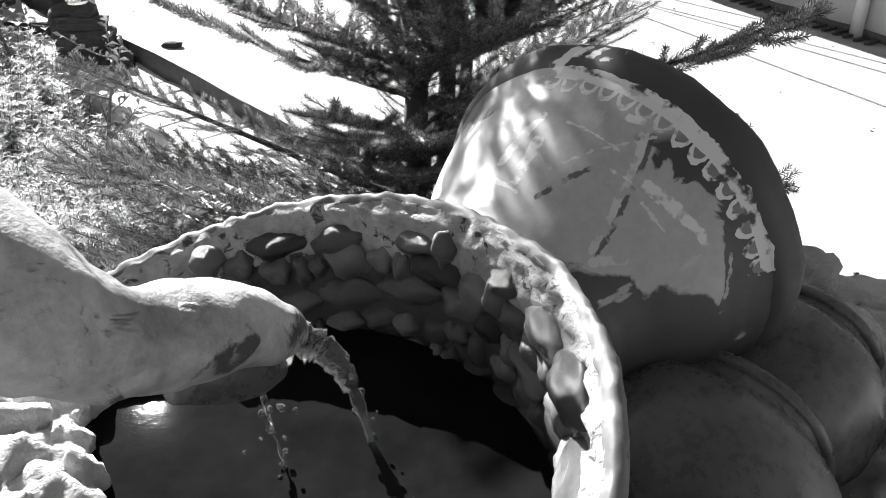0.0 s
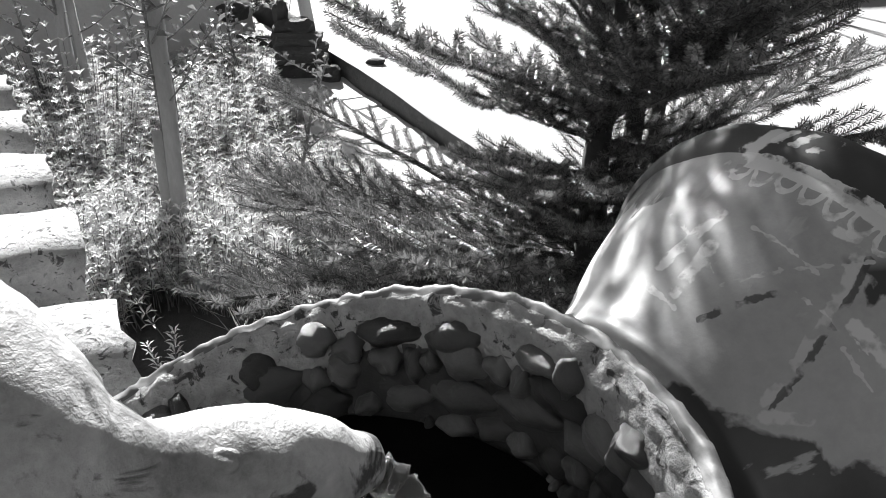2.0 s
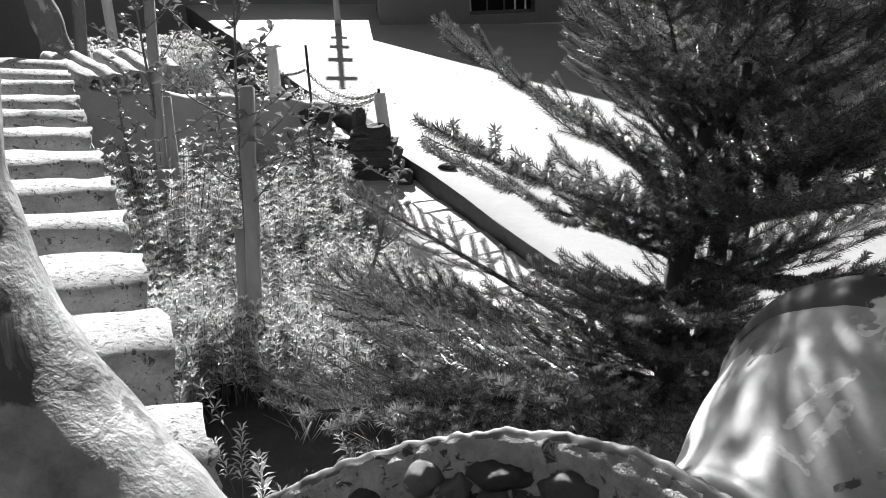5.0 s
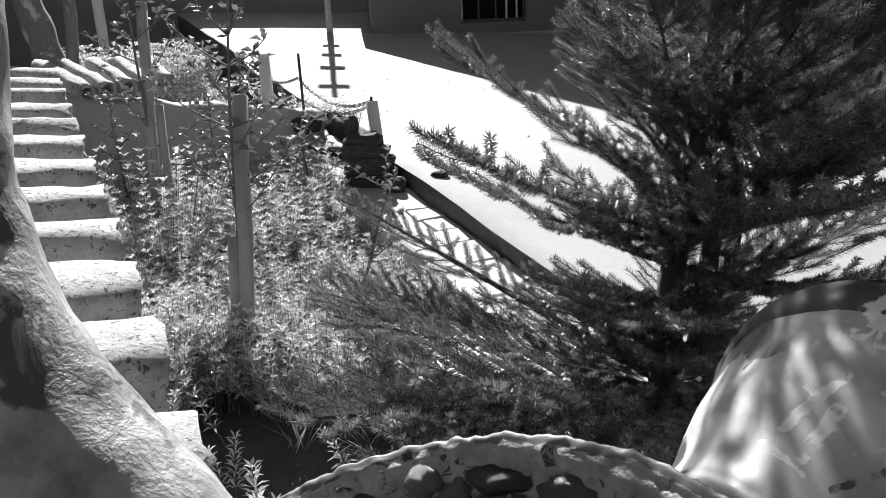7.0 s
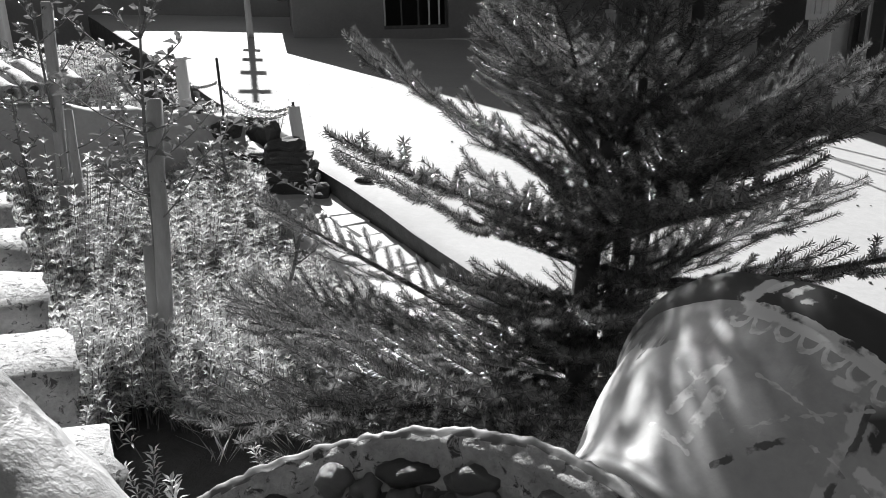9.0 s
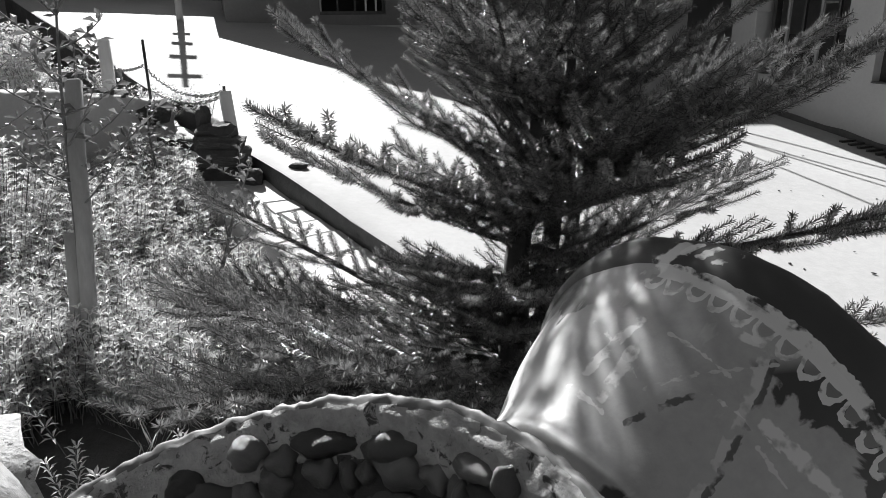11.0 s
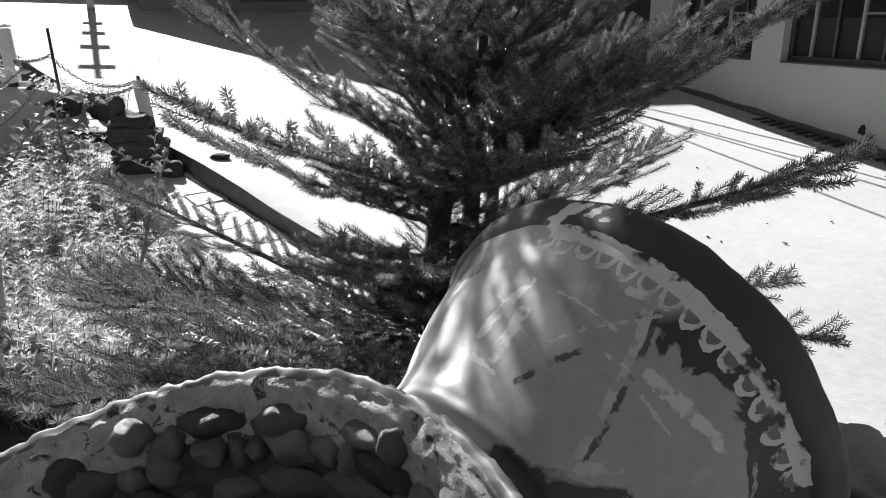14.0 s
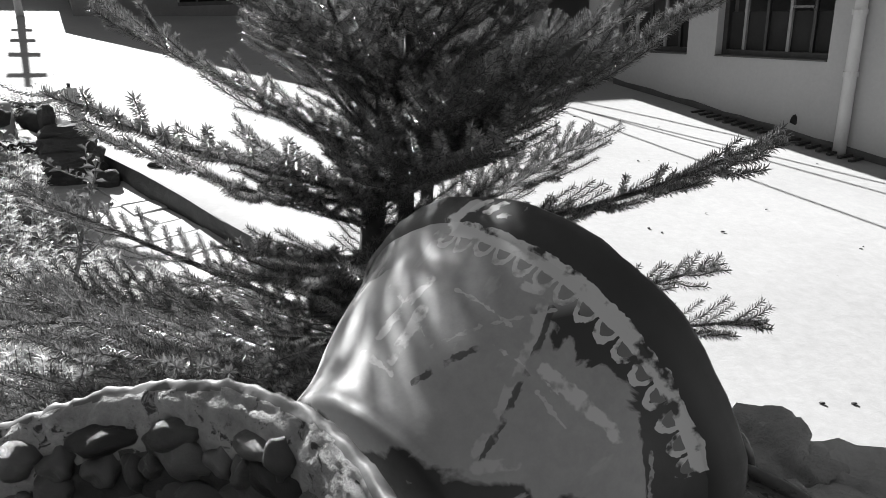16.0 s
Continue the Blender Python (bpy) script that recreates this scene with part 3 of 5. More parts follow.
def make_facade():
    house = thing("house", "long whitewashed house with barred windows and a pillared porch", "house", fac(0, 0, 0))
    inv = Matrix.Translation(-house.location)

    def put(name, bm, m, parent=house, label="", smooth=False):
        bm.transform(inv)
        return part(name, bm, m, parent, label, smooth)

    # walls below and between the openings; the porch bays stay open
    for u0, u1, z0, z1 in ((-1.06, 7.0, -1.2, SILL), (-1.06, 7.0, HEAD, EAVE), (0.0, 0.36, SILL, HEAD), (1.56, 7.0, SILL, HEAD)):
        bm = bmesh.new()
        fac_box(bm, u0, u1, 0.0, 0.3, z0, z1)
        put("wall", bm, M_FACADE)
    bm = bmesh.new()
    fac_box(bm, -9.0, -1.06, 0.0, 0.3, HEAD, EAVE)
    put("porch_beam", bm, M_FACADE)
    # inner wall takes a darker plaster, the gallery's shade put into its colour
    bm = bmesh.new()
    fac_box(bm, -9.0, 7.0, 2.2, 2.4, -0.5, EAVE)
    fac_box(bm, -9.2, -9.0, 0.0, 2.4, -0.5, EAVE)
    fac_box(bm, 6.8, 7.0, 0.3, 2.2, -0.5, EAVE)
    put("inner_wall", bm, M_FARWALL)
    bm = bmesh.new()
    fac_box(bm, -9.0, 6.8, 0.3, 2.2, -0.2, 0.3)
    put("porch_floor", bm, M_PLINTH)
    bm = bmesh.new()
    fac_box(bm, -9.3, 7.2, -0.28, 2.6, EAVE, EAVE + 0.14)
    put("roof", bm, M_TILE, label="dark tiled roof edge")
    # dark plinth, following the slope
    bm = bmesh.new()
    rows = []
    for k in range(41):
        u = -1.06 + 8.0 * k / 40
        p = fac(u)
        z = ground_z(p.x, p.y)
        top = z + 0.06 + 0.02 * noise.noise((u * 3, 0, 0))
        rows.append([bm.verts.new(fac(u, d, h)) for d, h in ((-0.02, z - 0.1), (-0.016, top), (0.01, top + 0.004))])
    for r, t in zip(rows, rows[1:]):
        for j in range(2):
            bm.faces.new((r[j], t[j], t[j + 1], r[j + 1]))
    bmesh.ops.recalc_face_normals(bm, faces=bm.faces)
    put("plinth", bm, M_PLINTH)
    # patched hole low on the wall: a near-black lump for its inner shade
    bm = bmesh.new()
    stone(bm, fac(1.33, 0.0, 0.17), (0.05, 0.02, 0.05), None, 0.2, 2, 3.0)
    put("vent_hole", bm, M_DARK)
    # pillars of the porch
    for u in (-1.53, -3.06, -4.59, -6.12):
        bm = bmesh.new()
        fac_box(bm, u, u + 0.36, -0.02, 0.3, -0.4, 1.62, 0.01)
        pillar = put("pillar", bm, M_FACADE)
        bm = bmesh.new()
        fac_box(bm, u - 0.03, u + 0.39, -0.05, 0.33, 1.36, 1.62, 0.012)
        cap = put("capital", bm, M_FACADE, pillar)
        cap.matrix_parent_inverse = Matrix()
        bm = bmesh.new()
        fac_box(bm, u + 0.05, u + 0.12, -0.065, -0.05, 1.42, 1.56)
        fac_box(bm, u + 0.15, u + 0.21, -0.065, -0.05, 1.42, 1.56)
        fac_box(bm, u + 0.24, u + 0.31, -0.065, -0.05, 1.42, 1.56)
        put("carving", bm, M_PLASTER, pillar)
        bm = bmesh.new()
        fac_box(bm, u + 0.02, u + 0.34, 0.0, 0.28, 1.62, HEAD)
        put("upper_post", bm, M_WOOD, pillar)
    # windows: dark frames, a grille of thin bars, near-black panels for the unlit room
    for u0, u1 in ((-1.06, 0.0), (0.36, 1.56)):
        bm = bmesh.new()
        fac_box(bm, u0, u0 + 0.05, 0.1, 0.18, SILL, HEAD)
        fac_box(bm, u1 - 0.05, u1, 0.1, 0.18, SILL, HEAD)
        fac_box(bm, u0, u1, 0.1, 0.18, SILL, SILL + 0.06)
        fac_box(bm, u0, u1, 0.1, 0.18, HEAD - 0.06, HEAD)
        window = put("window", bm, M_IRON)
        bm = bmesh.new()
        fac_box(bm, u0 + 0.05, u1 - 0.05, 0.15, 0.165, SILL + 0.06, SILL + 0.42)
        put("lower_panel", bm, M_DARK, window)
        for j in range(1, 5):
            bm = bmesh.new()
            u = u0 + (u1 - u0) * j / 5
            fac_box(bm, u - 0.014, u + 0.014, 0.11, 0.14, SILL + 0.06, HEAD - 0.06)
            put("bar", bm, M_WOOD if j in (1, 3) else M_IRON, window)
        for j in range(3):
            bm = bmesh.new()
            fac_box(bm, u0 + (u1 - u0) * 0.6, u0 + (u1 - u0) * 0.78, 0.115, 0.135, SILL + 0.45 + 0.14 * j, SILL + 0.47 + 0.14 * j)
            put("cross_bar", bm, M_FARWALL, window)
        bm = bmesh.new()
        fac_box(bm, u0 + 0.005, u1 - 0.005, -0.015, 0.1, SILL - 0.002, SILL + 0.012)
        put("sill", bm, M_PLINTH, window)
    # a drainpipe with its brackets
    u = 1.82
    p = fac(u, -0.06)
    g = ground_z(p.x, p.y)
    bm = bmesh.new()
    tube(bm, [fac(u, -0.06, g - 0.05), fac(u, -0.06, 0.62), fac(u, -0.055, 1.2), fac(u, -0.06, EAVE)], [0.055, 0.052, 0.05, 0.05], 12)
    pipe = put("drainpipe", bm, M_PIPE, smooth=True)
    for z in (0.62, 1.12, 2.0):
        bm = bmesh.new()
        tube(bm, [fac(u, -0.06, z - 0.02), fac(u, -0.06, z + 0.02)], 0.062, 12)
        put("bracket", bm, M_PIPE, pipe)
    # a floor grating beside the wall
    grate = thing("drain_grate", "rusty slotted iron drain grate beside the house wall", "drain grate", fac(1.1, -0.2, 0.05))
    gi = Matrix.Translation(-grate.location)
    for k in range(18):
        u = 0.3 + 0.1 * k
        p = fac(u, -0.12)
        bm = bmesh.new()
        fac_box(bm, u, u + 0.035, -0.22, -0.04, ground_z(p.x, p.y) + 0.0, ground_z(p.x, p.y) + 0.02)
        bm.transform(gi)
        part("slat", bm, M_IRON, grate, smooth=False)
    return house


make_facade()

FAR = Vector((-3.05, 12.55))
FAR_WAY = Vector((0.906, 0.4226))
FAR_IN = Vector((-0.4226, 0.906))


def far_box(bm, u0, u1, d0, d1, z0, z1):
    turn = Matrix.Rotation(math.atan2(FAR_WAY.y, FAR_WAY.x), 4, "Z")
    c = FAR + FAR_WAY * (u0 + u1) / 2 + FAR_IN * (d0 + d1) / 2
    return box(bm, (c.x, c.y, (z0 + z1) / 2), (u1 - u0, d1 - d0, z1 - z0), turn)


def make_far_house():
    house = thing("house", "grey adobe house in its own shade with a barred window", "house", (FAR.x, FAR.y, 1.2))
    inv = Matrix.Translation(-house.location)

    def put(name, bm, m, parent=house):
        bm.transform(inv)
        return part(name, bm, m, parent, "", False)

    eave, peak = 1.95, 4.6                                   # out-of-view slope from low end to ridge, shaped for its courtyard shadow
    for u0, u1, z0, z1 in ((-2.1, -0.57, 0.5, eave), (0.57, 1.9, 0.5, 2.9), (2.6, 5.0, 0.2, 2.9), (-0.57, 0.57, 0.5, 1.4)):
        bm = bmesh.new()
        far_box(bm, u0, u1, 0.0, 0.3, z0, z1)
        put("wall", bm, M_FARWALL)

    def slab(pts, d0, d1):
        bm = bmesh.new()
        ends = [[bm.verts.new((*(FAR + FAR_WAY * u + FAR_IN * d), z)) for u, z in pts] for d in (d0, d1)]
        bm.faces.new(ends[0])
        bm.faces.new(ends[1])
        for k in range(len(pts)):
            j = (k + 1) % len(pts)
            bm.faces.new((ends[0][k], ends[0][j], ends[1][j], ends[1][k]))
        bmesh.ops.recalc_face_normals(bm, faces=bm.faces)
        return bm

    # upper wall and roof lie above the view, added to throw that shadow
    put("gable", slab([(-2.1, eave), (-0.57, eave), (-0.57, 2.5), (0.57, 2.5), (0.57, 2.9), (5.0, 2.9), (5.0, peak), (0.4, peak)], 0.0, 0.3), M_FARWALL)
    # back wall's near-black colour stands for the unlit room
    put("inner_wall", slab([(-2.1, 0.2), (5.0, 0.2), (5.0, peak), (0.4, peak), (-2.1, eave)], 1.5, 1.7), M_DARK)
    put("roof", slab([(-2.3, eave + 0.02), (-2.3, eave + 0.14), (0.35, peak + 0.15), (5.0, peak + 0.15), (5.0, peak), (0.4, peak), (-2.1, eave + 0.02)], -0.2, 2.0), M_TILE)
    bm = bmesh.new()
    far_box(bm, -2.1, -1.85, 0.3, 1.5, 0.5, eave)
    put("end_wall", bm, M_FARWALL)
    bm = bmesh.new()
    far_box(bm, -2.1, 5.0, -0.05, 0.0, 0.2, 1.22)
    put("plinth", bm, M_PLASTER)
    bm = bmesh.new()
    far_box(bm, 1.9, 2.6, 0.12, 0.18, 0.5, 2.9)
    put("door", bm, M_PLINTH)
    bm = bmesh.new()
    far_box(bm, -0.57, 0.57, 0.1, 0.16, 1.4, 1.46)
    window = put("window", bm, M_IRON)
    for u, m in ((-0.54, M_PALEWOOD), (-0.25, M_IRON), (0.05, M_IRON), (0.24, M_PALEWOOD), (0.42, M_PALEWOOD), (0.54, M_IRON)):
        bm = bmesh.new()
        far_box(bm, u - 0.014, u + 0.014, 0.08, 0.11, 1.46, 2.5)
        put("bar", bm, m, window)


def make_yard_wall():
    bm = bmesh.new()
    far_box(bm, -14.0, 1.0, 3.0, 3.3, 0.5, 3.1)
    solo("wall_far", bm, M_FARWALL, "low grey adobe boundary wall in shade", "wall", kind="structure", smooth=False)
    bm = bmesh.new()
    box(bm, (-13.5, 5.0, 1.0), (0.3, 18, 4.0), Matrix.Rotation(0.5, 4, "Z"))
    solo("wall_side", bm, M_FARWALL, "plain adobe wall beyond the garden", "wall", kind="structure", smooth=False)


make_far_house()
make_yard_wall()


# ---- the pole that throws the barred shadow, and overhead cables ----
def make_pole():
    base = Vector((-5.62, 11.42, 1.3))
    pole = thing("utility_pole", "tall timber pole with stacked cross arms", "pole", base)
    bm = bmesh.new()
    tube(bm, [(0, 0, -0.1), (0, 0, 1.4), (0, 0, 2.77)], [0.06, 0.045, 0.035], 10)
    part("shaft", bm, M_WOOD, pole)
    for z, w in ((0.87, 0.24), (1.34, 0.27), (1.84, 0.32), (2.45, 0.36)):
        bm = bmesh.new()
        box(bm, (0, 0, z), (w, 0.09, 0.09), Matrix.Rotation(0.42, 4, "Z"), 0, 0.01)
        part("cross_arm", bm, M_WOOD, pole)


def make_cables():
    lines = (((1.79, 7.6), (4.02, 5.69)), ((1.86, 7.14), (3.73, 5.25)), ((2.01, 6.45), (3.17, 4.38)), ((1.77, 7.23), (3.15, 5.57)))
    for (x0, y0), (x1, y1) in lines:
        pts = []
        for u in np.linspace(-0.6, 2.2, 15):
            x, y = x0 + (x1 - x0) * u, y0 + (y1 - y0) * u
            p = Vector((x, y, ground_z(x, y))) + SUN_WAY * 5.2
            pts.append(p - Vector((0, 0, 0.12 * math.sin(math.pi * (u + 0.6) / 2.8))))
        bm = bmesh.new()
        tube(bm, pts, 0.016, 6)
        solo("cable", bm, M_CABLE, "black overhead cable strung above the courtyard", "cable", "cables over the courtyard")


make_pole()
make_cables()


# ---- posts, chain, stone pile ----
def make_posts():
    post = thing("chain_post", "short pale wooden post holding a slack chain", "post", (-2.33, 5.42, 0.3))
    bm = bmesh.new()
    beam(bm, (0.1, -0.12, -0.1), (-0.02, 0.035, 0.52), 0.085, 0.07, 0.006)
    part("shaft", bm, M_PALEWOOD, post)
    bm = bmesh.new()
    tube(bm, [(-0.02, 0.03, 0.5), (-0.022, 0.035, 0.56)], 0.012, 8)
    part("hook", bm, M_IRON, post)
    other = thing("chain_post", "pale weathered wooden post among the saplings", "post", (-3.48, 5.75, 0.6))
    bm = bmesh.new()
    box(bm, (0, 0, 0.26), (0.09, 0.08, 0.7), Matrix.Rotation(0.3, 4, "Z") @ Matrix.Rotation(-0.04, 4, "X"), 0.002, 0.008)
    part("shaft", bm, M_PALEWOOD, other)
    rod = bmesh.new()
    tube(rod, [(-3.13, 5.73, 0.35), (-3.15, 5.78, 0.8), (-3.19, 5.85, 1.2)], 0.012, 8)
    solo("iron_rod", rod, M_IRON, "thin dark iron rod stuck upright in the ground", "rod")

    def links(name, a, b, sag, label):
        bm = bmesh.new()
        a, b = Vector(a), Vector(b)
        n = int((b - a).length * 1.06 / 0.03)
        for k in range(n):
            u = (k + 0.5) / n
            p = a.lerp(b, u) - Vector((0, 0, sag * 4 * u * (1 - u)))
            w = (b - a).normalized() - Vector((0, 0, sag * 4 * (1 - 2 * u) / (b - a).length))
            turn = w.to_track_quat("X", "Z").to_matrix().to_4x4() @ Matrix.Rotation(math.pi / 2 * (k % 2) + 0.4, 4, "X")
            ring = [turn @ Vector((0.024 * math.cos(t), 0.014 * math.sin(t), 0)) + p for t in np.linspace(0, 2 * math.pi, 9)]
            tube(bm, ring, 0.0045, 4, False)
        return solo(name, bm, M_CHAIN, label, "chain", "chains between the posts")

    links("chain", (-2.345, 5.44, 0.83), (-3.19, 5.82, 0.98), 0.12, "slack steel chain hung from a pale post")
    links("chain", (-2.345, 5.44, 0.8), (-3.17, 5.8, 0.82), 0.1, "lower slack steel chain hung from a pale post")
    links("chain", (-3.19, 5.82, 1.0), (-4.3, 6.6, 1.2), 0.14, "slack steel chain running on past the iron rod")


def make_stone_pile():
    pile = thing("stone_pillar", "stubby dark pillar of stacked rough stones beside the path", "stone pillar", (-2.24, 5.08, 0.18))
    rnd = random.Random(4)
    for c, s in (((0.0, 0.0, 0.07), (0.37, 0.3, 0.17)), ((0.01, 0.0, 0.2), (0.35, 0.3, 0.13)), ((-0.02, 0.02, 0.3), (0.35, 0.27, 0.11)),
                 ((-0.05, 0.03, 0.385), (0.27, 0.21, 0.1)), ((0.25, -0.1, 0.05), (0.14, 0.15, 0.15)), ((-0.15, 0.06, 0.47), (0.09, 0.07, 0.22))):
        bm = bmesh.new()
        box(bm, (0, 0, 0), s, None, 0.016, 0.03)
        bmesh.ops.subdivide_edges(bm, edges=bm.edges, cuts=2, use_grid_fill=True)
        for v in bm.verts:
            v.co += v.co.normalized() * 0.045 * noise.noise(v.co * 11 + Vector((s[0] * 50, s[2] * 40, 0)))
        bm.transform(Matrix.Translation(c) @ Matrix.Rotation(0.35 + rnd.uniform(-0.3, 0.3), 4, "Z"))
        part("stone", bm, M_DKROCK, pile, smooth=False)
    bm = bmesh.new()
    stone(bm, (-1.64, 4.99, ground_z(-1.64, 4.99) + 0.015), (0.07, 0.05, 0.03), None, 0.15, 2, 4)
    solo("stone", bm, M_DKROCK, "single rounded stone lying on the courtyard", "stone")
    # rough stones where the garden wall meets the path
    for c, s, seed in (((-3.05, 5.62, 0.62), (0.13, 0.1, 0.08), 1), ((-2.82, 5.78, 0.55), (0.1, 0.09, 0.09), 2), ((-3.3, 5.55, 0.75), (0.12, 0.1, 0.07), 3), ((-2.95, 5.95, 0.6), (0.13, 0.11, 0.09), 6),
                       ((-3.55, 5.4, 0.9), (0.12, 0.1, 0.07), 7)):
        bm = bmesh.new()
        stone(bm, c, s, None, 0.25, 3, seed)
        solo("stone", bm, M_DKROCK, "rough dark stone on the broken end of the garden wall", "stone", "stones on the wall's end")
    bm = bmesh.new()
    beam(bm, (-3.15, 5.7, 0.4), (-2.45, 5.45, 0.36), 0.07, 0.07, 0.01)
    solo("timber", bm, M_DKROCK, "dark old timber lying across the path's end", "timber")


make_posts()
make_stone_pile()


# ---- stakes and saplings ----
def make_stake(a, b, w, d, label, short=None):
    ob = thing("garden_stake", label, "stake", a, "stakes in the garden")
    bm = bmesh.new()
    beam(bm, (0, 0, 0), Vector(b) - Vector(a), w, d, 0.005)
    bmesh.ops.subdivide_edges(bm, edges=[e for e in bm.edges if e.calc_length() > 0.4], cuts=8)
    for v in bm.verts:
        v.co += Vector((noise.noise(v.co * 3), noise.noise(v.co * 3 + Vector((9, 0, 0))), 0)) * 0.008
    part("shaft", bm, M_WOOD, ob)
    if short:
        bm = bmesh.new()
        beam(bm, Vector(short[0]) - Vector(a), Vector(short[1]) - Vector(a), w * 0.75, d * 0.7, 0.004)
        part("side_slat", bm, M_WOOD, ob)


make_stake((-2.0, 2.85, -0.4), (-2.136, 3.299, 1.088), 0.068, 0.05, "grey weathered square stake beside a sapling", ((-2.06, 2.86, -0.3), (-2.13, 3.07, 0.4)))
make_stake((-3.38, 4.0, 0.2), (-3.5, 4.33, 1.62), 0.062, 0.055, "tall grey stake supporting a young tree")
make_stake((-3.3, 4.06, 0.2), (-3.36, 4.17, 0.95), 0.05, 0.05, "short grey slat stake near the garden wall")


def make_sapling(base, height, spread, n_limbs, leaf_len, seed, label, leaves_from=0.35, lean=(0, 0)):
    rnd = random.Random(seed)
    ob = thing("sapling", label, "sapling", base, "saplings in the garden")
    bm = bmesh.new()
    top = Vector((lean[0], lean[1], height))
    spine = smooth_line([(0, 0, 0), tuple(top * 0.35 + Vector((0.02, -0.02, 0))), tuple(top * 0.7 + Vector((-0.02, 0.01, 0))), tuple(top)], 14)
    tube(bm, spine, list(np.linspace(0.014, 0.004, 14)), 6)
    part("trunk", bm, M_STEM, ob)
    twigs = [spine]
    for k in range(n_limbs):
        u = leaves_from + (0.95 - leaves_from) * k / n_limbs
        p = Vector(spine[int(u * 13)])
        a = k * 2.4 + rnd.uniform(-0.4, 0.4)
        ln = spread * rnd.uniform(0.6, 1.1) * (1.15 - 0.6 * u)
        q = p + Vector((math.cos(a) * ln, math.sin(a) * ln, ln * rnd.uniform(0.5, 1.1)))
        mid = (p + q) / 2 + Vector((0, 0, -0.08 * ln))
        line = smooth_line([tuple(p), tuple(mid), tuple(q)], 9)
        bm = bmesh.new()
        tube(bm, line, list(np.linspace(0.006, 0.002, 9)), 5)
        part("limb", bm, M_STEM, ob)
        twigs.append(line)
    lv = Leaves()
    for t, line in enumerate(twigs):
        for k in range(int(len(line) * 0.3), len(line)):
            for j in range(2):
                p = Vector(line[k])
                way = Vector((rnd.uniform(-1, 1), rnd.uniform(-1, 1), rnd.uniform(-0.1, 1.0)))
                if t == 0 and k < len(line) * leaves_from:
                    continue
                lv.blade(p, way, leaf_len * rnd.uniform(0.6, 1.2), leaf_len * 0.4, Vector((rnd.uniform(-1, 1), rnd.uniform(-1, 1), rnd.uniform(-1, 1))), 0.25, 0, 0.25)
    lv.build("foliage", [M_LEAF2], ob)


make_sapling((-2.2, 3.1, -0.3), 1.9, 0.5, 16, 0.075, 1, "young leafy sapling tied to a grey stake", 0.4, (0.1, 0.15))
make_sapling((-3.42, 4.1, 0.1), 1.75, 0.42, 14, 0.07, 2, "slender sapling in front of the plaster wall", 0.35, (-0.08, 0.1))
make_sapling((-2.62, 3.9, -0.1), 1.35, 0.4, 9, 0.08, 3, "thin sapling with few large leaves", 0.4, (0.05, 0.1))
make_sapling((-3.2, 4.5, 0.1), 0.85, 0.22, 7, 0.06, 4, "small leafy sapling against the plaster wall", 0.3)
make_sapling((-2.75, 5.0, 0.0), 0.75, 0.25, 8, 0.06, 5, "small sapling beside the path's end", 0.3)
make_sapling((-3.75, 4.15, 0.1), 0.95, 0.2, 8, 0.05, 6, "small leafy sapling at the wall's corner", 0.3)
make_sapling((-1.75, 3.55, -0.2), 0.8, 0.35, 8, 0.06, 7, "loose sapling leaning over the path's kerb", 0.4, (0.25, 0.25))


def make_old_tree():
    base = Vector((-5.25, 5.2, 0.35))
    ob = thing("old_tree", "old tree trunk with pale peeling bark behind the tiled wall", "tree", base)
    for name, pts, radii in (("trunk", [(0, 0, 0), (-0.02, 0.01, 0.7), (-0.1, 0.0, 1.2), (-0.24, -0.03, 1.9), (-0.3, -0.03, 2.8)], (0.17, 0.13, 0.12, 0.11, 0.09)),
                             ("limb", [(0.12, 0.05, 0), (0.13, 0.08, 0.8), (0.2, 0.1, 1.4), (0.2, 0.12, 2.6)], (0.07, 0.055, 0.05, 0.035))):
        line = smooth_line([(*p, r) for p, r in zip(pts, radii)], 40)
        bm = bmesh.new()
        tube(bm, [tuple(p[:3]) for p in line], [float(p[3]) * (1 + 0.14 * noise.noise((k * 0.35, 7.0, 0))) for k, p in enumerate(line)], 18, True, 1.0, 0.02, 6.0)
        part(name, bm, M_PEEL, ob)
    post = thing("garden_stake", "pale square post behind the tiled wall", "stake", (-6.1, 6.75, 0.5), "stakes in the garden")
    bm = bmesh.new()
    beam(bm, (0, 0, 0), (0.03, 0.0, 1.7), 0.09, 0.08, 0.008)
    part("shaft", bm, M_PALEWOOD, post)


make_old_tree()


# ---- the low plants ----
def inside_garden(x, y):
    path = PATH_B - PATH_A
    off_path = (x - PATH_A.x) * -path.y + (y - PATH_A.y) * path.x         # positive beyond the kerb
    row = TILE_STEP
    off_wall = (x - TILE_A.x) * row.y - (y - TILE_A.y) * row.x            # positive on the garden side
    if off_path / path.length > -0.06 or off_wall / Vector((row.x, row.y)).length < 0.0:
        return False
    a, b = Vector((-4.35, 4.3)), Vector((-2.95, 5.75))
    w = b - a
    if (x - a.x) * w.y - (y - a.y) * w.x < 0.05:
        return False
    return (x + 0.19) ** 2 + (y - 0.41) ** 2 > 0.45**2 and y > 0.75


def soil_z(x, y):
    return ground_z(x, y) - 0.52 + 0.05 * noise.noise((x * 1.4, y * 1.4, 5))


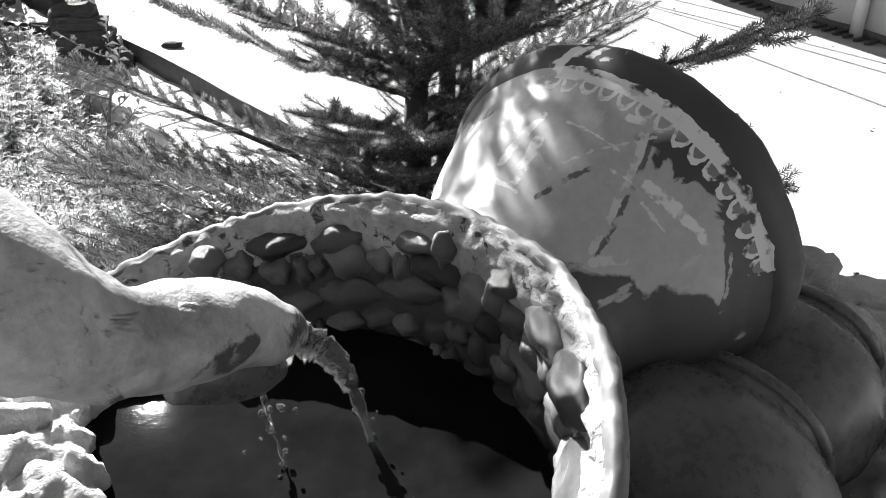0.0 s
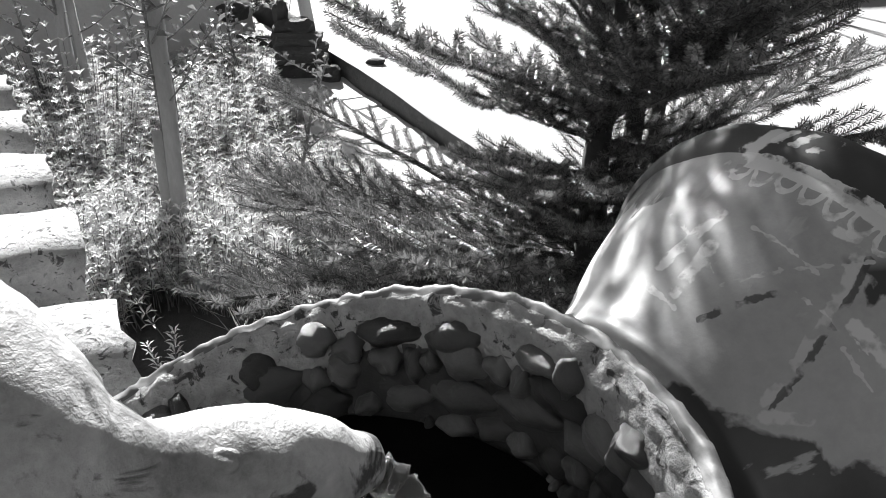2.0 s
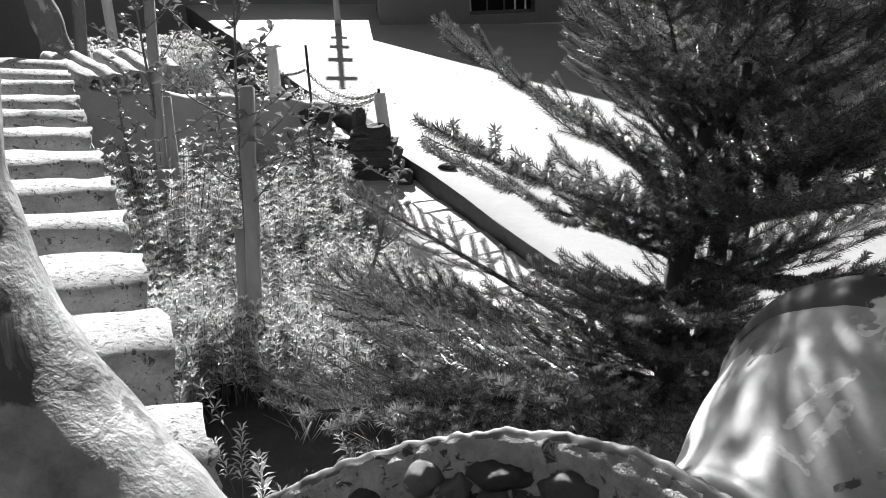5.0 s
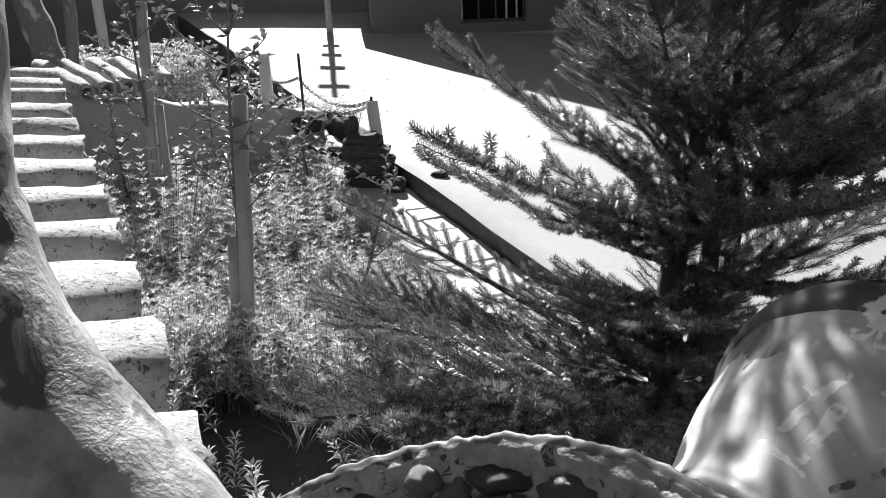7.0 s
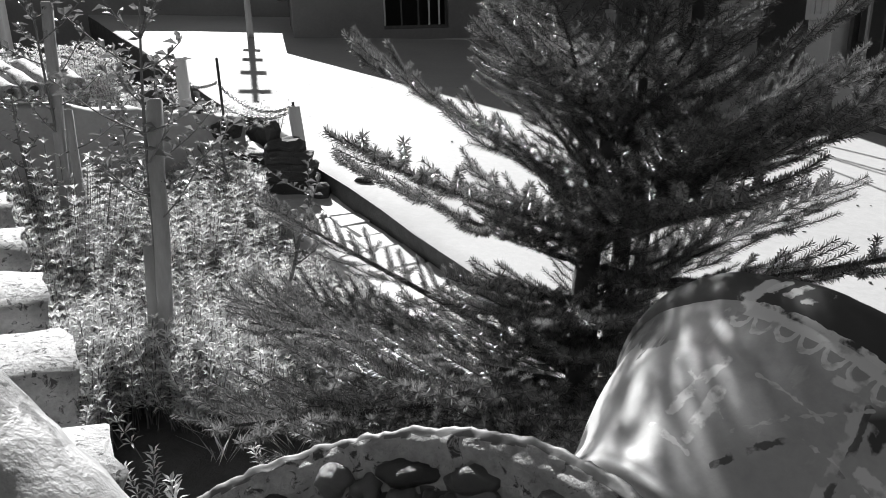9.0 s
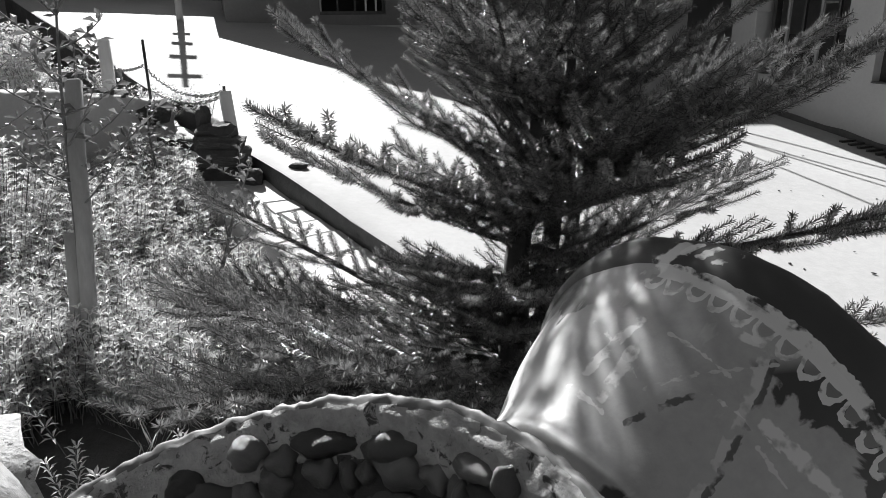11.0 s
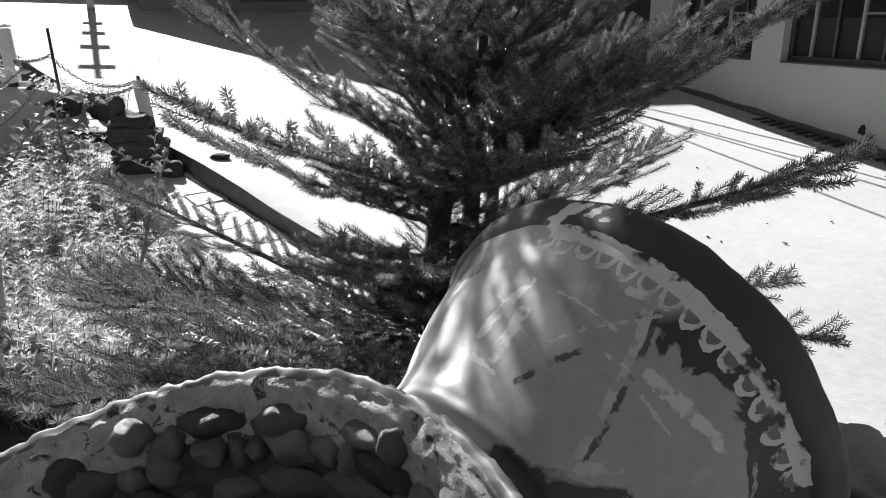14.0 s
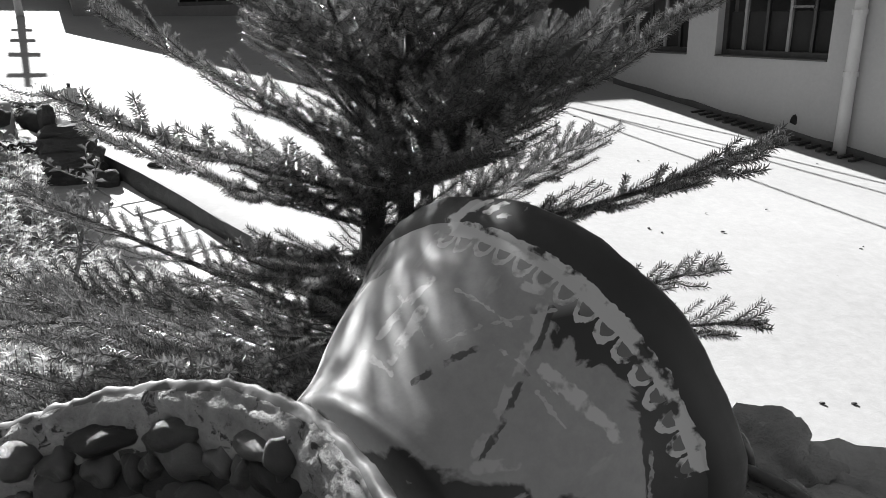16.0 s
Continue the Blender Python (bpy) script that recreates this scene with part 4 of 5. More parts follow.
def sprig(lv, rnd, base, height, leaf, whorls, lean, per=5, stalks=None):
    way = Vector((lean[0], lean[1], 1)).normalized()
    top = base + way * height
    (stalks or lv).stem(base, top, 0.0028, 0 if stalks else 1)
    turn = rnd.uniform(0, 6)
    for k in range(whorls):
        u = 0.25 + 0.75 * (k + 1) / whorls
        p = base + way * height * u + Vector((lean[0], lean[1], 0)) * 0.05 * u * u
        for j in range(per):
            a = turn + k * 0.9 + j * 2 * math.pi / per
            d = Vector((math.cos(a), math.sin(a), rnd.uniform(0.1, 0.75) + 0.5 * u * u))
            lv.blade(p, d, leaf * rnd.uniform(0.75, 1.15) * (1.15 - 0.4 * u), leaf * rnd.uniform(0.15, 0.21), Vector((-math.sin(a), math.cos(a), rnd.uniform(-0.3, 0.3))), 0.3, 0, rnd.uniform(0.05, 0.4))


def make_plants():
    rnd = random.Random(11)
    lv = Leaves()
    n = 0
    while n < 4000:
        x, y = rnd.uniform(-4.3, 0.9), rnd.uniform(0.75, 5.7)
        if not inside_garden(x, y):
            continue
        dens = noise.noise((x * 0.9, y * 0.9, 2.0))
        if x > -2.05 and y < 2.68 + 0.2 * (x + 2) and rnd.random() < 0.985:        # bare shaded soil near the fountain
            continue
        if rnd.random() > 0.75 + dens:
            continue
        near_tree = math.hypot(x + 0.1, y - 1.9) < 0.9
        h = rnd.uniform(0.16, 0.44) + 0.16 * dens + 0.1 * max(0.0, noise.noise((x * 2, y * 2, 9.0)))
        if near_tree:
            h *= 0.6
        sprig(lv, rnd, Vector((x, y, soil_z(x, y) - 0.01)), max(h, 0.1), rnd.uniform(0.05, 0.085), rnd.randint(5, 9), (rnd.uniform(-0.3, 0.3), rnd.uniform(-0.3, 0.3)))
        n += 1
    ob = lv.build("ground_cover", [M_LEAF, M_STEM])
    tagged(ob, "dense low leafy herbs filling the sunken garden", "plants", kind="stuff")
    # a taller clump against the shaded wall
    rnd = random.Random(12)
    for cx, cy, r, count, hh in ((-3.3, 3.8, 0.42, 190, 0.85), (-2.75, 4.25, 0.45, 170, 0.62), (-2.95, 3.35, 0.3, 90, 0.6), (-2.75, 5.0, 0.28, 90, 0.7), (-2.3, 3.05, 0.3, 80, 0.45)):
        lv, stalks = Leaves(), Leaves()
        z0 = soil_z(cx, cy)
        for k in range(count):
            a, d = rnd.uniform(0, 6.3), r * math.sqrt(rnd.random())
            x, y = cx + d * math.cos(a), cy + d * math.sin(a)
            sprig(lv, rnd, Vector((x, y, soil_z(x, y) - 0.01)), hh * rnd.uniform(0.6, 1.1) * (1.1 - 0.4 * d / r), 0.07, 7, (0.5 * math.cos(a) * d / r, 0.5 * math.sin(a) * d / r), 6, stalks)
        ob = lv.build("foliage", [M_LEAF])
        stems = stalks.build("stem", [M_STEM])
        shrub = thing("shrub", "rounded leafy shrub catching the sun", "shrub", (cx, cy, z0), "shrubs in the garden")
        ob.parent = shrub
        stems.parent = shrub
        ob.matrix_parent_inverse = stems.matrix_parent_inverse = Matrix.Translation((-cx, -cy, -z0))
    # grass tufts
    lv = Leaves()
    for cx, cy in ((-0.85, 1.25), (-1.0, 1.5), (-1.75, 2.75), (-1.6, 2.6), (-1.3, 2.7), (-1.9, 2.95)):
        for k in range(14):
            a = rnd.uniform(0, 6.3)
            b = Vector((cx + rnd.uniform(-0.05, 0.05), cy + rnd.uniform(-0.05, 0.05), soil_z(cx, cy)))
            lv.blade(b, Vector((math.cos(a) * 0.6, math.sin(a) * 0.6, rnd.uniform(0.5, 1.4))), rnd.uniform(0.14, 0.32), 0.008, Vector((-math.sin(a), math.cos(a), 0)))
    tagged(lv.build("grass_tufts", [M_LEAF]), "loose tufts of long grass between the herbs", "grass", kind="stuff")
    # small bushes at the courtyard's corner
    for cx, cy, cz, rr in ((-2.95, 5.98, 0.5, 0.22), (-3.3, 6.1, 0.55, 0.25), (-3.75, 5.7, 0.75, 0.25)):
        lv, stalks = Leaves(), Leaves()
        for k in range(70):
            a, d = rnd.uniform(0, 6.3), rr * math.sqrt(rnd.random())
            sprig(lv, rnd, Vector((cx + d * math.cos(a), cy + d * math.sin(a), cz)), rnd.uniform(0.12, 0.28), 0.05, 5, (rnd.uniform(-0.4, 0.4), rnd.uniform(-0.4, 0.4)), 5, stalks)
        ob = lv.build("foliage", [M_LEAF])
        stems = stalks.build("stem", [M_STEM])
        shrub = thing("shrub", "small scrubby bush at the courtyard's corner", "shrub", (cx, cy, cz), "shrubs in the garden")
        ob.parent = shrub
        stems.parent = shrub
        ob.matrix_parent_inverse = stems.matrix_parent_inverse = Matrix.Translation((-cx, -cy, -cz))
    # grit and dry bits scattered over the courtyard
    grit = bmesh.new()
    for k in range(140):
        p = edge_point(rnd.uniform(-3, 7), rnd.uniform(0.05, 4.5) ** 1.0)
        s = rnd.uniform(0.004, 0.011)
        stone(grit, (p.x, p.y, ground_z(p.x, p.y) + s * 0.3), (s * 1.6, s, s * 0.5), Matrix.Rotation(rnd.uniform(0, 3), 4, "Z"), 0.3, 1, k)
    tagged(part("grit", grit, M_DKROCK), "scattered grit and dry bits on the courtyard", "grit", kind="stuff")
    # greenery beyond the garden wall
    lv = Leaves()
    for k in range(500):
        a, d = rnd.uniform(0, 6.3), 0.8 * math.sqrt(rnd.random())
        x, y = -5.0 + d * math.cos(a), 5.9 + d * 0.6 * math.sin(a)
        sprig(lv, rnd, Vector((x, y, 0.7)), rnd.uniform(0.3, 0.65), 0.07, 6, (rnd.uniform(-0.3, 0.3), rnd.uniform(-0.3, 0.3)))
    tagged(lv.build("hedge", [M_LEAF, M_STEM]), "bushy greenery behind the tiled wall", "plants", kind="stuff")


make_plants()


# ---- the conifer ----
TRUNK = [(-0.03, 1.95, -0.45), (-0.015, 1.99, 0.4), (0.0, 2.08, 0.77), (0.05, 2.19, 1.0), (0.08, 2.33, 1.4), (0.1, 2.4, 1.9), (0.11, 2.43, 2.5), (0.12, 2.45, 3.4), (0.12, 2.46, 4.7)]


def trunk_at(z):
    for a, b in zip(TRUNK, TRUNK[1:]):
        if z <= b[2]:
            break
    u = (z - a[2]) / (b[2] - a[2])
    return Vector(a).lerp(Vector(b), u)


def needles_on(lv, rnd, line, length, per_m, way_up=0.35):
    """Flat needles round a twig, swept towards its tip."""
    line = [Vector(p) for p in line]
    for a, b in zip(line, line[1:]):
        seg = b - a
        w = seg.normalized()
        s = w.orthogonal().normalized()
        u = w.cross(s)
        n = max(1, int(seg.length * per_m + rnd.random()))
        t = rnd.uniform(0, 2 * math.pi)
        for k in range(n):
            t += 2.4 + rnd.uniform(-0.25, 0.25)
            out = s * math.cos(t) + u * math.sin(t)
            d = (w * rnd.uniform(0.5, 0.62) + out + Vector((0, 0, way_up))).normalized()
            lv.blade(a + seg * (k / n), d, length * rnd.uniform(0.85, 1.08), 0.0034, w.cross(d), 0.25)


def make_branch(tree, base, tip, seed, full=1.0, droop=0.06, thick=1.0):
    rnd = random.Random(seed)
    a, b = Vector(base), Vector(tip)
    ln = (b - a).length
    way = (b - a).normalized()
    mid1 = a.lerp(b, 0.35) - Vector((0, 0, droop * ln)) + Vector((rnd.uniform(-1, 1), rnd.uniform(-1, 1), 0)) * 0.03
    mid2 = a.lerp(b, 0.75) - Vector((0, 0, droop * ln * 0.7))
    line = smooth_line([tuple(a), tuple(mid1), tuple(mid2), tuple(b)], 16)
    lv = Leaves()
    flat = way.cross(Vector((0, 0, 1))).normalized()
    for p, q, u in zip(line, line[1:], np.linspace(0, 1, 15)):
        lv.stem(Vector(p), Vector(q), 0.012 * (1.1 - u) * max(ln, 0.5) + 0.0018)
    near = thick > 0.7
    needles_on(lv, rnd, line[2:], 0.021, 950 * thick, 0.2)
    n = int(ln / (0.052 if near else 0.1))
    for k in range(n):
        u = 0.05 + 0.92 * k / n
        f = u * 15
        p = Vector(line[int(f)]).lerp(Vector(line[int(f) + 1]), f % 1)
        tl = full * (0.04 + 0.36 * ln * (1 - u) ** 0.7 * min(1.0, 0.5 + 2.0 * u)) * rnd.uniform(0.65, 1.15)
        for side in (-1, 1):
            if rnd.random() < 0.08:
                continue
            d = (way * rnd.uniform(0.7, 0.95) + flat * side * rnd.uniform(0.7, 0.95) + Vector((0, 0, rnd.uniform(-0.12, 0.3)))).normalized()
            q = p + d * tl
            m = p.lerp(q, 0.55) - way * 0.05 * tl + Vector((0, 0, -0.04 * tl))
            tw = smooth_line([tuple(p), tuple(m), tuple(q + Vector((0, 0, 0.05 * tl)))], 5)
            for c, e in zip(tw, tw[1:]):
                lv.stem(Vector(c), Vector(e), 0.0015)
            needles_on(lv, rnd, tw, 0.0185, 900 * thick, 0.15)
            if near and tl > 0.17:                               # short shoots fork from the longer twigs
                for w in (0.36,):
                    a0 = p.lerp(q, w) + (Vector(tw[2]) - p.lerp(q, 0.5)) * 0.8
                    for turn in (-1, 1):
                        dd = (d * 0.8 + d.cross(Vector((0, 0, 1))) * turn * 0.75 + Vector((0, 0, rnd.uniform(-0.05, 0.25)))).normalized()
                        a1 = a0 + dd * tl * (0.75 - w) * rnd.uniform(0.6, 0.9)
                        lv.stem(a0, a1, 0.0012)
                        needles_on(lv, rnd, [a0, a0.lerp(a1, 0.5), a1], 0.0175, 850 * thick, 0.15)
    ob = lv.build("branch", [M_NEEDLE, M_BARK], tree)
    ob.matrix_parent_inverse = Matrix.Translation(-tree.location)
    return ob


def make_conifer():
    tree = thing("conifer_tree", "young dark conifer with upswept needle-covered branches", "tree", TRUNK[0])
    inv = Matrix.Translation(-tree.location)
    spine = smooth_line(TRUNK, 40)
    bm = bmesh.new()
    tube(bm, spine, list(np.linspace(0.045, 0.01, 40)), 10, True, 1.0, 0.01)
    bm.transform(inv)
    part("trunk", bm, M_BARK, tree)
    for dx, dy, top in ((0.09, 0.02, 1.5), (0.15, 0.1, 1.2)):
        bm = bmesh.new()
        tube(bm, [(TRUNK[0][0] + dx * 0.4, TRUNK[0][1] + dy, -0.4), (TRUNK[2][0] + dx, TRUNK[2][1] + dy, 0.7), (TRUNK[2][0] + dx + 0.06, TRUNK[2][1] + dy + 0.1, top)], [0.03, 0.024, 0.008], 8, True, 1.0, 0.008)
        bm.transform(inv)
        part("stem", bm, M_BARK, tree)
    for k, (z, tip, full, droop) in enumerate(BRANCHES):
        make_branch(tree, trunk_at(z), tip, 100 + k, full, droop)
    rnd = random.Random(22)
    for z, r, n in ((0.5, 0.3, 4), (0.62, 0.32, 4), (0.8, 0.38, 5), (0.95, 0.42, 5), (1.1, 0.46, 5)):
        for k in range(n):
            a = 2 * math.pi * (k + rnd.uniform(-0.25, 0.25)) / n + z * 5
            p = trunk_at(z)
            make_branch(tree, p, p + Vector((math.cos(a) * r, math.sin(a) * r, r * rnd.uniform(0.3, 0.6))), int(z * 1000) + 50 + k, 1.2)
    rnd = random.Random(21)
    # whorls up the trunk; the upper crown is out of view, added for shade
    for j in range(15):
        z = 1.24 + 0.23 * j
        r, n = (0.42, 0.52, 0.7, 0.88, 0.94, 0.92, 0.88, 0.82, 0.74, 0.66, 0.56, 0.46, 0.36, 0.26, 0.16)[j], 5
        for k in range(n):
            a = 2 * math.pi * (k + rnd.uniform(-0.25, 0.25)) / n + z * 2
            p = trunk_at(z)
            make_branch(tree, p, p + Vector((math.cos(a) * r, math.sin(a) * r, r * rnd.uniform(0.35, 0.6))), int(z * 1000) + k, 1.0, 0.06, 0.85 if z < 2.0 else 0.5)


BRANCHES = [
    (0.72, (0.905, 1.591, 1.03), 0.95, 0.08), (0.85, (0.99, 2.045, 1.36), 1.1, 0.03), (0.95, (0.8, 2.175, 1.32), 1.1, 0.02),
    (0.86, (-0.66, 2.07, 1.36), 1.1, 0.02), (0.8, (-0.446, 1.345, 1.19), 0.8, 0.03), (0.72, (-0.63, 1.77, 1.085), 0.8, 0.03),
    (0.6, (-0.22, 1.55, 0.84), 1.2, 0.0), (0.8, (0.25, 1.65, 1.17), 1.2, 0.0), (0.84, (0.45, 1.75, 1.22), 1.2, 0.0),
    (0.36, (-0.667, 1.116, 0.7), 1.0, 0.0), (0.38, (-0.78, 1.53, 0.725), 1.1, 0.0), (0.4, (-1.075, 2.242, 0.838), 0.65, 0.0),
    (0.34, (-0.34, 1.254, 0.74), 1.2, 0.0), (0.4, (0.938, 1.856, 0.636), 0.6, 0.02), (0.36, (0.924, 1.587, 0.596), 0.75, 0.0),
    (0.58, (0.508, 2.524, 0.82), 1.1, 0.04),
    (0.98, (-0.32, 2.24, 1.39), 1.1, 0.0), (0.3, (-0.45, 1.02, 0.66), 1.0, 0.0),
    (0.64, (0.7, 2.3, 0.92), 1.1, 0.02), (0.5, (0.35, 1.6, 0.68), 1.1, 0.0), (1.0, (0.3, 1.95, 1.45), 1.1, 0.0), (1.05, (-0.1, 1.75, 1.45), 1.1, 0.0),
    (0.6, (-0.15, 1.48, 0.8), 1.3, 0.0), (0.56, (-0.32, 1.6, 0.77), 1.2, 0.0), (0.55, (0.06, 1.48, 0.8), 1.2, 0.0), (0.45, (-0.25, 1.66, 0.68), 1.2, 0.0),
    (0.36, (0.0, 1.42, 0.6), 1.2, 0.0), (0.36, (0.22, 1.48, 0.6), 1.2, 0.0), (0.34, (-0.2, 1.38, 0.6), 1.2, 0.0), (0.82, (0.58, 1.8, 1.2), 1.2, 0.0), (0.78, (0.38, 1.58, 1.08), 1.2, 0.0),
    (0.32, (-0.55, 1.35, 0.72), 1.2, 0.0), (0.3, (-0.75, 1.3, 0.62), 1.1, 0.0), (0.28, (-0.5, 1.2, 0.64), 1.2, 0.0),
    (1.02, (0.62, 2.0, 1.42), 1.2, 0.02), (0.92, (0.6, 2.3, 1.25), 1.3, 0.02), (0.8, (0.42, 1.95, 1.1), 1.3, 0.02), (1.1, (0.16, 1.85, 1.42), 1.2, 0.0), (1.05, (-0.25, 2.0, 1.42), 1.2, 0.0), (0.9, (0.35, 2.75, 1.3), 1.0, 0.0), (0.9, (-0.35, 2.65, 1.3), 1.0, 0.0), (0.74, (0.1, 1.7, 1.0), 1.1, 0.0), (0.5, (0.0, 1.5, 0.7), 1.2, 0.0),
    (0.35, (-0.95, 1.75, 0.7), 1.0, 0.0), (0.33, (-0.9, 1.98, 0.64), 1.0, 0.0),
    # boughs above the view, added to shade the vessel
    (1.5, (-0.15, 1.5, 1.8), 1.5, 0.0), (1.7, (-0.62, 1.9, 2.0), 1.5, 0.0), (1.7, (-0.3, 1.7, 2.05), 1.5, 0.0), (1.6, (-0.28, 1.35, 1.88), 1.4, 0.0),
    (1.55, (0.1, 1.45, 1.8), 1.5, 0.0), (1.85, (-0.1, 1.6, 2.2), 1.5, 0.0), (1.5, (0.15, 1.75, 1.8), 1.5, 0.0), (1.6, (-0.5, 2.1, 1.95), 1.5, 0.0),
]
make_conifer()


# ---- the fountain ----
RIM = Vector((-0.189, 0.411, 1.01 - 0.25 * 0.189 + 0.15 * (0.411 - 0.6)))
RIM_UP = Vector((-0.25, -0.15, 1.0)).normalized()
RIM_R = 0.322


def make_basin():
    turn = RIM_UP.to_track_quat("Z", "Y").to_matrix().to_4x4()
    place = Matrix.Translation(RIM) @ turn
    basin = thing("fountain_basin", "round cement fountain basin lined with river pebbles", "fountain basin", RIM)
    basin.matrix_world = place
    # shell: outside, broken lip, inside
    bm = bmesh.new()
    prof = [(0.2, -0.55), (0.24, -0.4), (0.275, -0.25), (0.3, -0.12), (0.312, -0.05), (0.32, -0.018), (0.321, -0.004), (0.315, 0.004), (0.305, 0.0), (0.295, -0.008), (0.288, -0.022),
            (0.282, -0.04), (0.276, -0.07), (0.268, -0.12), (0.255, -0.18), (0.235, -0.25), (0.2, -0.31), (0.0, -0.33)]
    fine = [tuple(p) for p in smooth_line(prof, 90)]
    rings = lathe(bm, fine, 300, 0.0025, 3.0)
    for ring, (r, z) in zip(rings, fine):
        if z > -0.1:
            for v in ring:
                k = noise.noise(v.co * 30) * 0.0018 + noise.noise(v.co * 85) * 0.004 + noise.noise(v.co * 160) * 0.0025 + min(0.0, noise.noise(v.co * 45 + Vector((7, 0, 0))) + 0.15) * (0.004 if r > 0.303 else 0.012)
                v.co += Vector((v.co.x / r * (0.2 if r > 0.305 else -0.7), v.co.y / r * (0.2 if r > 0.305 else -0.7), 0.8)) * k if r else Vector()
    bmesh.ops.recalc_face_normals(bm, faces=bm.faces)
    shell = part("shell", bm, [M_CEMENT, M_WETCEMENT, M_BOWL], basin)
    for f in shell.data.polygons:
        c = f.center
        if c.xy.length > 0.307 + 0.004 * noise.noise(c * 25):
            f.material_index = 2
        elif c.z < -0.058 + 0.035 * noise.noise(c * 26) and c.xy.length < 0.29 and c.z > -0.34 and f.normal.dot(Vector((c.x, c.y, 0)).normalized()) < 0.1:
            f.material_index = 1
    # pebbles set in the inner wall
    rnd = random.Random(6)
    rows = ((-0.03, 0.286, 0.02), (-0.062, 0.281, 0.024), (-0.1, 0.275, 0.024), (-0.136, 0.268, 0.022), (-0.17, 0.259, 0.022), (-0.204, 0.248, 0.021))
    meshes = []
    for k in range(10):
        bm = bmesh.new()
        stone(bm, (0, 0, 0), (1, 1, 1), None, 0.2, 3, k * 7.3)
        me = to_mesh("pebble", bm, M_PEBBLE)
        me.polygons.foreach_set("use_smooth", [True] * len(me.polygons))
        meshes.append(me)
    for z, r, s in rows:
        a = rnd.uniform(0, 1)
        end = a + 2 * math.pi
        while a < end - 0.08:
            w = s * rnd.choice((0.5, 0.65, 0.8, 1.0, 1.3, 1.75)) * rnd.uniform(0.9, 1.1)
            h = s * rnd.uniform(0.6, 1.1)
            a += 0.93 * w / r
            if rnd.random() < (0.03 if z < -0.05 else 0.12):
                a += w / r * 0.6
                continue
            ob = new("pebble", rnd.choice(meshes))
            ob.parent = basin
            ob.matrix_local = (Matrix.Rotation(a, 4, "Z") @ Matrix.Translation((r, 0, z + rnd.uniform(-0.011, 0.011))) @ Matrix.Rotation(rnd.uniform(-0.25, 0.25), 4, "X")
                               @ Matrix.Diagonal((rnd.uniform(0.013, 0.018), w, h, 1)))
            a += w / r
    # water, level
    bm = bmesh.new()
    ring = [bm.verts.new((RIM.x + 0.012 + 0.272 * math.cos(t), RIM.y + 0.008 + 0.272 * math.sin(t), RIM.z - 0.085)) for t in np.linspace(0, 2 * math.pi, 65)[:-1]]
    bm.faces.new(ring)
    tagged(part("water", bm, M_POOL), "dark still water standing in the fountain basin", "water", kind="structure")
    return basin


make_basin()


def make_vessel():
    axis = Vector((0.7017, 0.6945, 0.1588)).normalized()
    side = axis.cross(Vector((0, 0, 1))).normalized()
    up = side.cross(axis)
    m = Matrix((side, up, axis)).transposed().to_4x4()
    m.translation = (0.2491, 0.8719, 0.8642)
    vessel = thing("clay_vessel", "large tipped clay vessel, grey slip flaking, with a dark rim", "vessel", m.translation)
    vessel.matrix_world = m
    prof = [(0.0, -0.262), (0.08, -0.26), (0.145, -0.25), (0.156, -0.235), (0.162, -0.215), (0.174, -0.188), (0.192, -0.158), (0.209, -0.125), (0.221, -0.096), (0.231, -0.072), (0.243, -0.048), (0.2495, -0.038), (0.253, -0.03)]
    bm = bmesh.new()
    prof2 = smooth_line(prof, 60)
    lathe(bm, [tuple(p) for p in prof2], 128, 0.0015, 1.0)
    bmesh.ops.recalc_face_normals(bm, faces=bm.faces)
    part("body", bm, M_VESSEL, vessel)
    bm = bmesh.new()
    lip = [(0.2435, -0.0455), (0.253, -0.0385), (0.257, -0.026), (0.262, -0.012), (0.263, 0.0), (0.259, 0.008), (0.25, 0.008), (0.238, -0.012), (0.215, -0.05), (0.185, -0.1), (0.15, -0.17), (0.12, -0.22), (0.0, -0.24)]
    lathe(bm, [tuple(p) for p in lip], 128, 0.003, 2.0)
    bmesh.ops.recalc_face_normals(bm, faces=bm.faces)
    part("rim", bm, M_RIM, vessel)

    return vessel


make_vessel()


